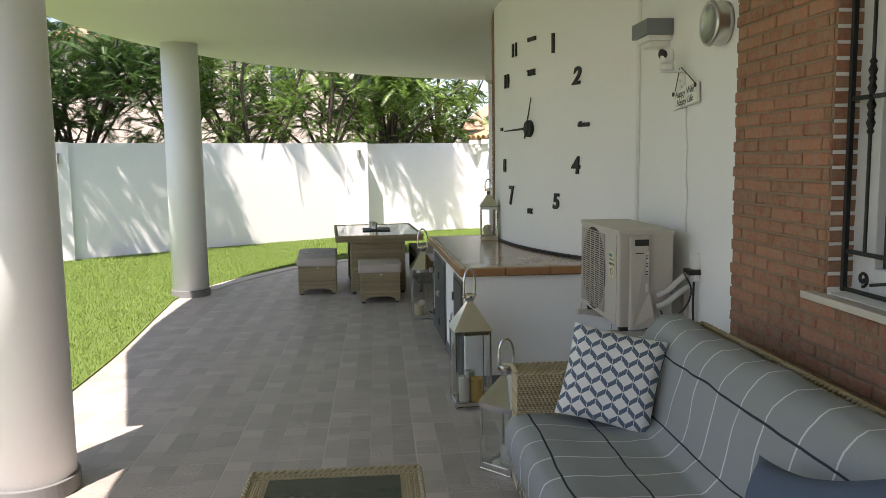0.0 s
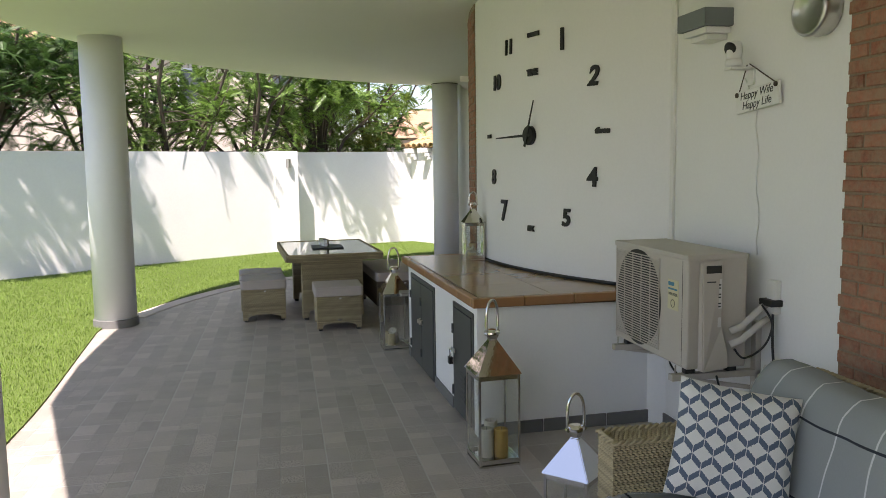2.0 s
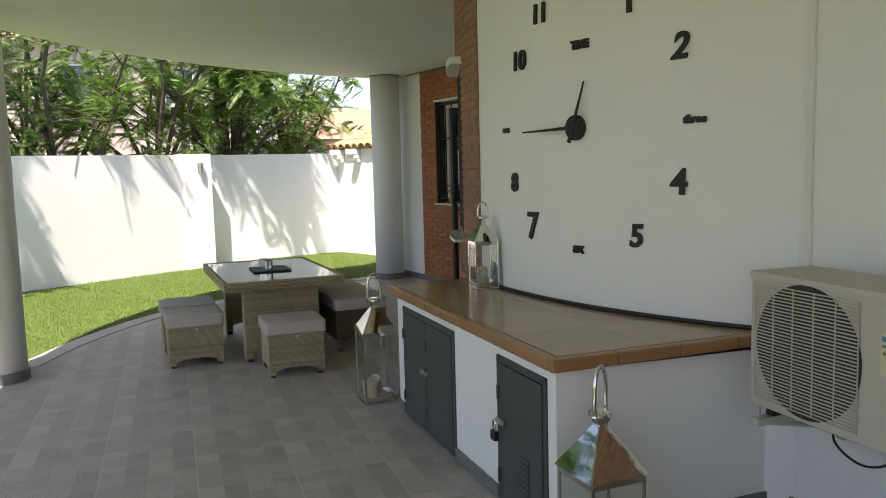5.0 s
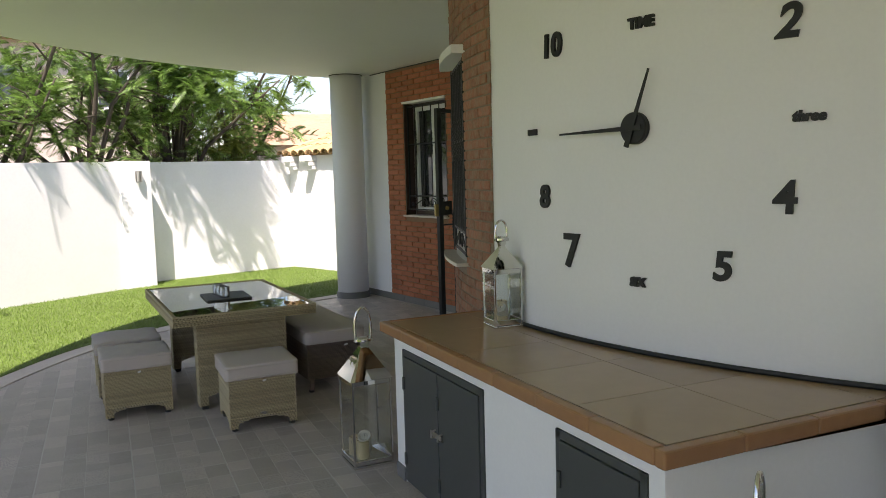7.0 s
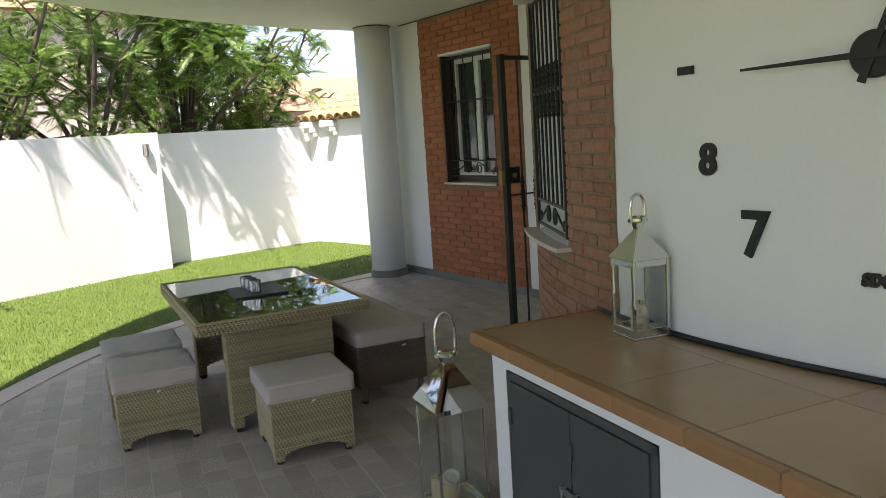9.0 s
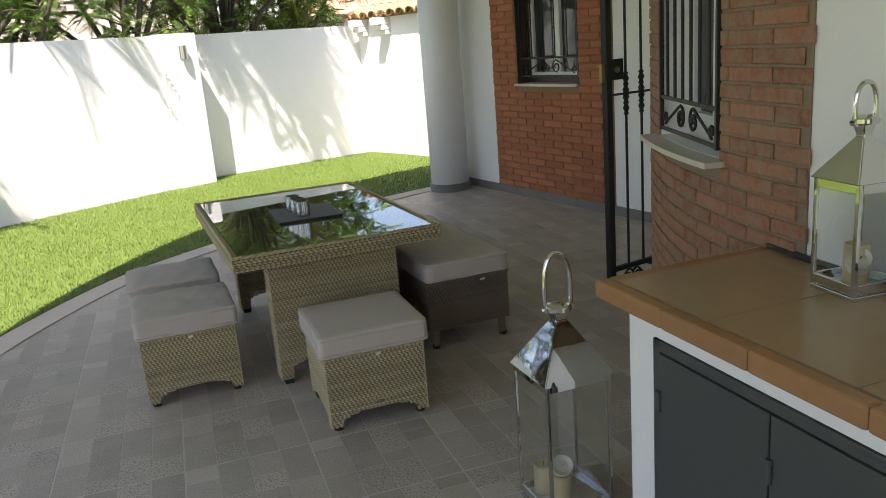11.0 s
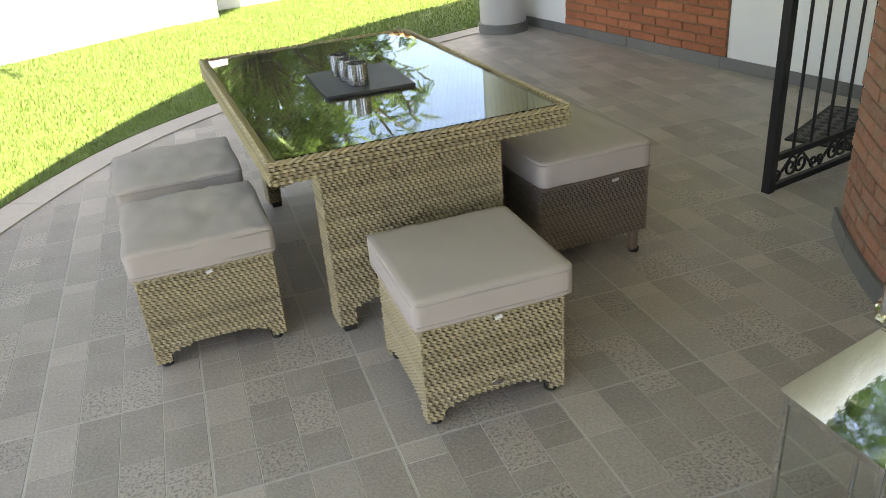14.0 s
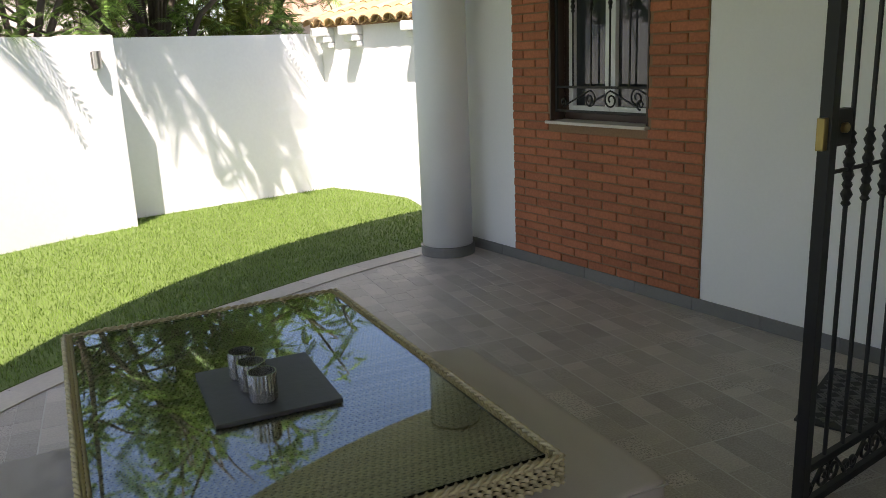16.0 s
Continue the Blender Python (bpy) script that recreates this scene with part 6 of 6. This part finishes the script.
# ---- bricks ----
def smeared(name, colour, smear, **kw):
    """Old brick with mortar smeared over parts of its face."""
    m = mat(name, colour, 0.9, **kw)
    t, n = m.node_tree, m.node_tree.nodes
    b = n["Principled BSDF"]
    base = b.inputs["Base Color"].links[0].from_socket
    geo, ns, ramp, mix = n.new("ShaderNodeNewGeometry"), n.new("ShaderNodeTexNoise"), n.new("ShaderNodeMapRange"), n.new("ShaderNodeMix")
    ns.inputs["Scale"].default_value, ns.inputs["Detail"].default_value, ns.inputs["Roughness"].default_value = 16, 7, 0.7
    t.links.new(geo.outputs["Position"], ns.inputs["Vector"])
    t.links.new(ns.outputs["Fac"], ramp.inputs["Value"])
    ramp.inputs["From Min"].default_value, ramp.inputs["From Max"].default_value = 0.38, 0.62
    ramp.inputs["To Max"].default_value = 0.62
    mix.data_type = "RGBA"
    mix.inputs[7].default_value = (*smear, 1)
    t.links.new(ramp.outputs[0], mix.inputs[0])
    t.links.new(base, mix.inputs[6])
    t.links.new(mix.outputs[2], b.inputs["Base Color"])
    return m


BRICK_OLD = smeared("old_brick", (0.33, 0.135, 0.08), (0.30, 0.235, 0.16), var=0.45, grain=55, bump=0.7, stain=0.2, per_object=0.22, dist=0.004)
def brick_mesh(length, seed, BH=0.047, proud=0.0, material=BRICK):
    rg = random.Random(seed)
    bm = bmesh.new()
    j = lambda s=0.0022: rg.uniform(-s, s)
    base = [bm.verts.new((x, 0.0, z)) for x, z in ((0, 0), (length, 0), (length, BH), (0, BH))]
    face = [bm.verts.new((x + j(), -0.0115 + proud + j(0.0018), z + j())) for x, z in ((0.004, 0.004), (length - 0.004, 0.004), (length - 0.004, BH - 0.004), (0.004, BH - 0.004))]
    mid = [bm.verts.new((x + j(0.0016), -0.008 + proud, z + j(0.0016))) for x, z in ((0, 0), (length, 0), (length, BH), (0, BH))]
    bm.faces.new(face)
    for p, q in ((base, mid), (mid, face)):
        for i in range(4):
            bm.faces.new((p[i], p[(i + 1) % 4], q[(i + 1) % 4], q[i]))
    bmesh.ops.recalc_face_normals(bm, faces=bm.faces)
    me = bpy.data.meshes.new("brick")
    bm.to_mesh(me); bm.free()
    me.materials.append(material)
    return me


BRICKS = {}
def brick(length, k, bh=0.047, old=False):
    key = (round(length, 2), k % 7, bh, old)
    if key not in BRICKS:
        BRICKS[key] = brick_mesh(max(key[0], 0.03), int(key[0] * 1000) * 7 + key[1], bh, 0.0045 if old else 0.002, BRICK_OLD if old else BRICK)
    return BRICKS[key]


def lay(width, z0, z1, hole, place, wall, rag=0.012, PITCH=0.0615, BL=0.251, BH=0.051, old=False):
    """Courses of running bond; place(s, z) gives the pose of a brick that starts s metres along."""
    rg = random.Random(int(width * 100))
    z, row, made = z0, 0, 0
    while z + BH < z1:
        s = -(BL + 0.011) / 2 if row % 2 else 0.0
        if old:
            s += rg.uniform(-0.03, 0.0)

        while s < width:
            a, b = max(s, rg.uniform(0, rag) if row % 2 else -rg.uniform(0, rag)), min(s + BL, width + (rg.uniform(0, rag) if row % 2 else -rg.uniform(0, rag)))
            spans = [(a, b)]
            if hole and hole[2] - 0.02 < z + BH / 2 < hole[3] + 0.02:
                spans = [(u, v) for u, v in ((a, min(b, hole[0])), (max(a, hole[1]), b))]
            for u, v in spans:
                if v - u > 0.025:
                    part("brick", brick(v - u, made * 3 + row, BH, old), None, wall, at=place(u, z))
                    made += 1
            s += BL + 0.011
        z += PITCH
        row += 1
    return made


walls = {n: bpy.data.objects[n] for n in ("wall_side", "wall_rounded", "wall_back")}
# far panel, in the wall's own frame
P0, P1 = 0.62, 2.32
mb = back_box(P0, BW0 - 0.001, 0.0, 0.006, 0.078, CEILING - 0.002)
back_box(BW1 + 0.001, P1, 0.0, 0.006, 0.078, CEILING - 0.002, mb)
back_box(BW0 - 0.001, BW1 + 0.001, 0.0, 0.006, 0.078, BZ0 - 0.017, mb)
back_box(BW0 - 0.001, BW1 + 0.001, 0.0, 0.006, BZ1, CEILING - 0.002, mb)
part("mortar", mb, MORTAR, walls["wall_back"])
frame_b = Matrix(((BDIR.x, -BOUT.x, 0, 0), (BDIR.y, -BOUT.y, 0, 0), (0, 0, 1, 0), (0, 0, 0, 1)))
lay(P1 - P0, 0.083, CEILING, (BW0 - P0 - 0.004, BW1 - P0 + 0.004, BZ0 - 0.04, BZ1 + 0.01), lambda s, z: Matrix.Translation(back(P0 + s, 0.006, z)) @ frame_b, walls["wall_back"])
# rounded wall; courses run from the far end towards the clock
A0, A1 = 3.7, 35.2
per = math.degrees(1 / HUB_R)
mc = arc(A0, CW0 - 0.02, HUB_R, HUB_R + 0.006, 0.0, CEILING - 0.002)
arc(CW1 + 0.02, A1, HUB_R, HUB_R + 0.006, 0.0, CEILING - 0.002, mc)
arc(CW0 - 0.02, CW1 + 0.02, HUB_R, HUB_R + 0.006, 0.0, CZ0 - 0.023, mc)
arc(CW0 - 0.02, CW1 + 0.02, HUB_R, HUB_R + 0.006, CZ1 + 0.045, CEILING - 0.002, mc)
part("mortar", mc, MORTAR_TAN, walls["wall_rounded"])
def on_curve(s, z):
    m = on_front(A1 - (s + 0.11) * per, z, 0.0055)
    t = Matrix(((m[0][0], -m[0][2], 0, m[0][3]), (m[1][0], -m[1][2], 0, m[1][3]), (0, 0, 1, z), (0, 0, 0, 1)))
    return t @ pose(-0.11, 0, 0)
span = (A1 - A0) / per
lay(span, 0.01, CEILING, ((A1 - CW1) / per - 0.004, (A1 - CW0) / per + 0.004, CZ0 - 0.042, CZ1 + 0.045), on_curve, walls["wall_rounded"], 0.012, 0.0565, 0.238, 0.048, True)
# beside the sofa, courses run from the white wall towards the camera
Y_B = 3.90
ms = box(X_WALL - 0.006, X_WALL, -1.0, W_Y0 - 0.001, 0.0, CEILING - 0.002)
box(X_WALL - 0.006, X_WALL, W_Y1 + 0.001, Y_B, 0.0, CEILING - 0.002, bm=ms)
box(X_WALL - 0.006, X_WALL, W_Y0 - 0.001, W_Y1 + 0.001, 0.0, W_Z0 - 0.03, bm=ms)
box(X_WALL - 0.006, X_WALL, W_Y0 - 0.001, W_Y1 + 0.001, W_Z1, CEILING - 0.002, bm=ms)
part("mortar", ms, MORTAR_TAN, walls["wall_side"])
frame_s = Matrix(((0, 1, 0, 0), (-1, 0, 0, 0), (0, 0, 1, 0), (0, 0, 0, 1)))
lay(Y_B - 1.2, 0.40, CEILING, (Y_B - W_Y1 - 0.004, Y_B - W_Y0 + 0.004, W_Z0 - 0.045, W_Z1 + 0.01), lambda s, z: Matrix.Translation((X_WALL - 0.006, Y_B - s, z)) @ frame_s, walls["wall_side"], 0.012, 0.0565, 0.238, 0.047, True)
# bricks turned into the opening beside the sofa
frame_r = Matrix(((1, 0, 0, 0), (0, 1, 0, 0), (0, 0, 1, 0), (0, 0, 0, 1)))
z = 0.40
while z < W_Z1:
    if z > W_Z0 - 0.01:
        part("brick", brick(0.10, int(z * 100), 0.042, True), None, walls["wall_side"], at=pose(X_WALL - 0.006, W_Y1, z))
    z += 0.0565


# ---- floor tiles ----
def tile_mat():
    m = mat("mosaic_tile", (0.42, 0.372, 0.33), 0.48, var=0.42, grain=120, bump=0.35, stain=0.14, big=7.0, island=0.2, per_object=0.05, spec=0.45)
    t, n = m.node_tree, m.node_tree.nodes
    b = n["Principled BSDF"]
    base = b.inputs["Base Color"].links[0].from_socket
    geo = n.new("ShaderNodeNewGeometry")
    pit = n.new("ShaderNodeTexNoise")
    pit.inputs["Scale"].default_value, pit.inputs["Detail"].default_value, pit.inputs["Roughness"].default_value = 110, 4, 0.65
    t.links.new(geo.outputs["Position"], pit.inputs["Vector"])
    def op(kind, a, v):
        x = n.new("ShaderNodeMath"); x.operation = kind
        t.links.new(a, x.inputs[0])
        if isinstance(v, (int, float)):
            x.inputs[1].default_value = v
        else:
            t.links.new(v, x.inputs[1])
        return x.outputs[0]
    scr = op("FRACT", op("MULTIPLY", geo.outputs["Random Per Island"], 37.7), 0)
    some = op("GREATER_THAN", scr, 0.5)
    dark = op("MULTIPLY", op("MULTIPLY", op("GREATER_THAN", pit.outputs["Fac"], 0.545), op("MULTIPLY", pit.outputs["Fac"], 1.7)), some)
    mix = n.new("ShaderNodeMix"); mix.data_type = "RGBA"
    t.links.new(op("MULTIPLY", dark, 0.62), mix.inputs[0])
    t.links.new(base, mix.inputs[6])
    mix.inputs[7].default_value = (0.13, 0.12, 0.11, 1)
    t.links.new(mix.outputs[2], b.inputs["Base Color"])
    return m


TILE = tile_mat()
TS = 0.479
def tile_mesh(seed):
    rg = random.Random(seed)
    bm = bmesh.new()
    w = (TS - 0.005) / 4
    for c in range(4):
        x0, x1 = 0.0025 + c * w, 0.0025 + (c + 1) * w
        y = 0.0025
        cuts = []
        while y < TS - 0.0025:
            step = rg.choice((0.085, 0.115, 0.15, 0.18, 0.22))
            if TS - 0.0025 - y - step < 0.07:
                step = TS - 0.0025 - y
            cuts.append((y, y + step))
            y += step
        for y0, y1 in cuts:
            g0, g1 = 0.0009, 0.0017
            lo = [bm.verts.new((x, yy, -0.0008)) for x, yy in ((x0 + g0, y0 + g0), (x1 - g0, y0 + g0), (x1 - g0, y1 - g0), (x0 + g0, y1 - g0))]
            up = [bm.verts.new((x, yy, rg.uniform(-0.0004, 0.0002))) for x, yy in ((x0 + g1, y0 + g1), (x1 - g1, y0 + g1), (x1 - g1, y1 - g1), (x0 + g1, y1 - g1))]
            bm.faces.new(up)
            for i in range(4):
                bm.faces.new((lo[i], lo[(i + 1) % 4], up[(i + 1) % 4], up[i]))
    me = bpy.data.meshes.new("floor_tile")
    bm.to_mesh(me); bm.free()
    me.materials.append(TILE)
    return me


floor = bpy.data.objects["floor"]
variants = [tile_mesh(s) for s in range(16)]
rgt = random.Random(8)
poly = [(p.x, p.y) for p in EDGE] + [(5.5, 13.9), (5.5, -4.0)]
nx0, ny0 = -0.51 - TS * 4, 8.085 - TS * 16
for i in range(12):
    for j in range(29):
        x, y = nx0 + TS * i, ny0 + TS * j
        cx, cy = x + TS / 2, y + TS / 2
        near = any(inside((cx + a, cy + b), poly) for a in (-0.24, 0, 0.24) for b in (-0.24, 0, 0.24))
        behind = cx > X_WALL + 0.3 and cy < 5.4 or (Vector((cx, cy)) - HUB).length < HUB_R - 0.4 or (Vector((cx, cy)) - BACK0).dot(BOUT) < -0.35
        under = 1.1 < cx < 1.7 and 5.7 < cy < 7.3
        if near and not behind and not under:
            part("floor_tile", variants[rgt.randrange(16)], None, floor, at=pose(x, y, 0))
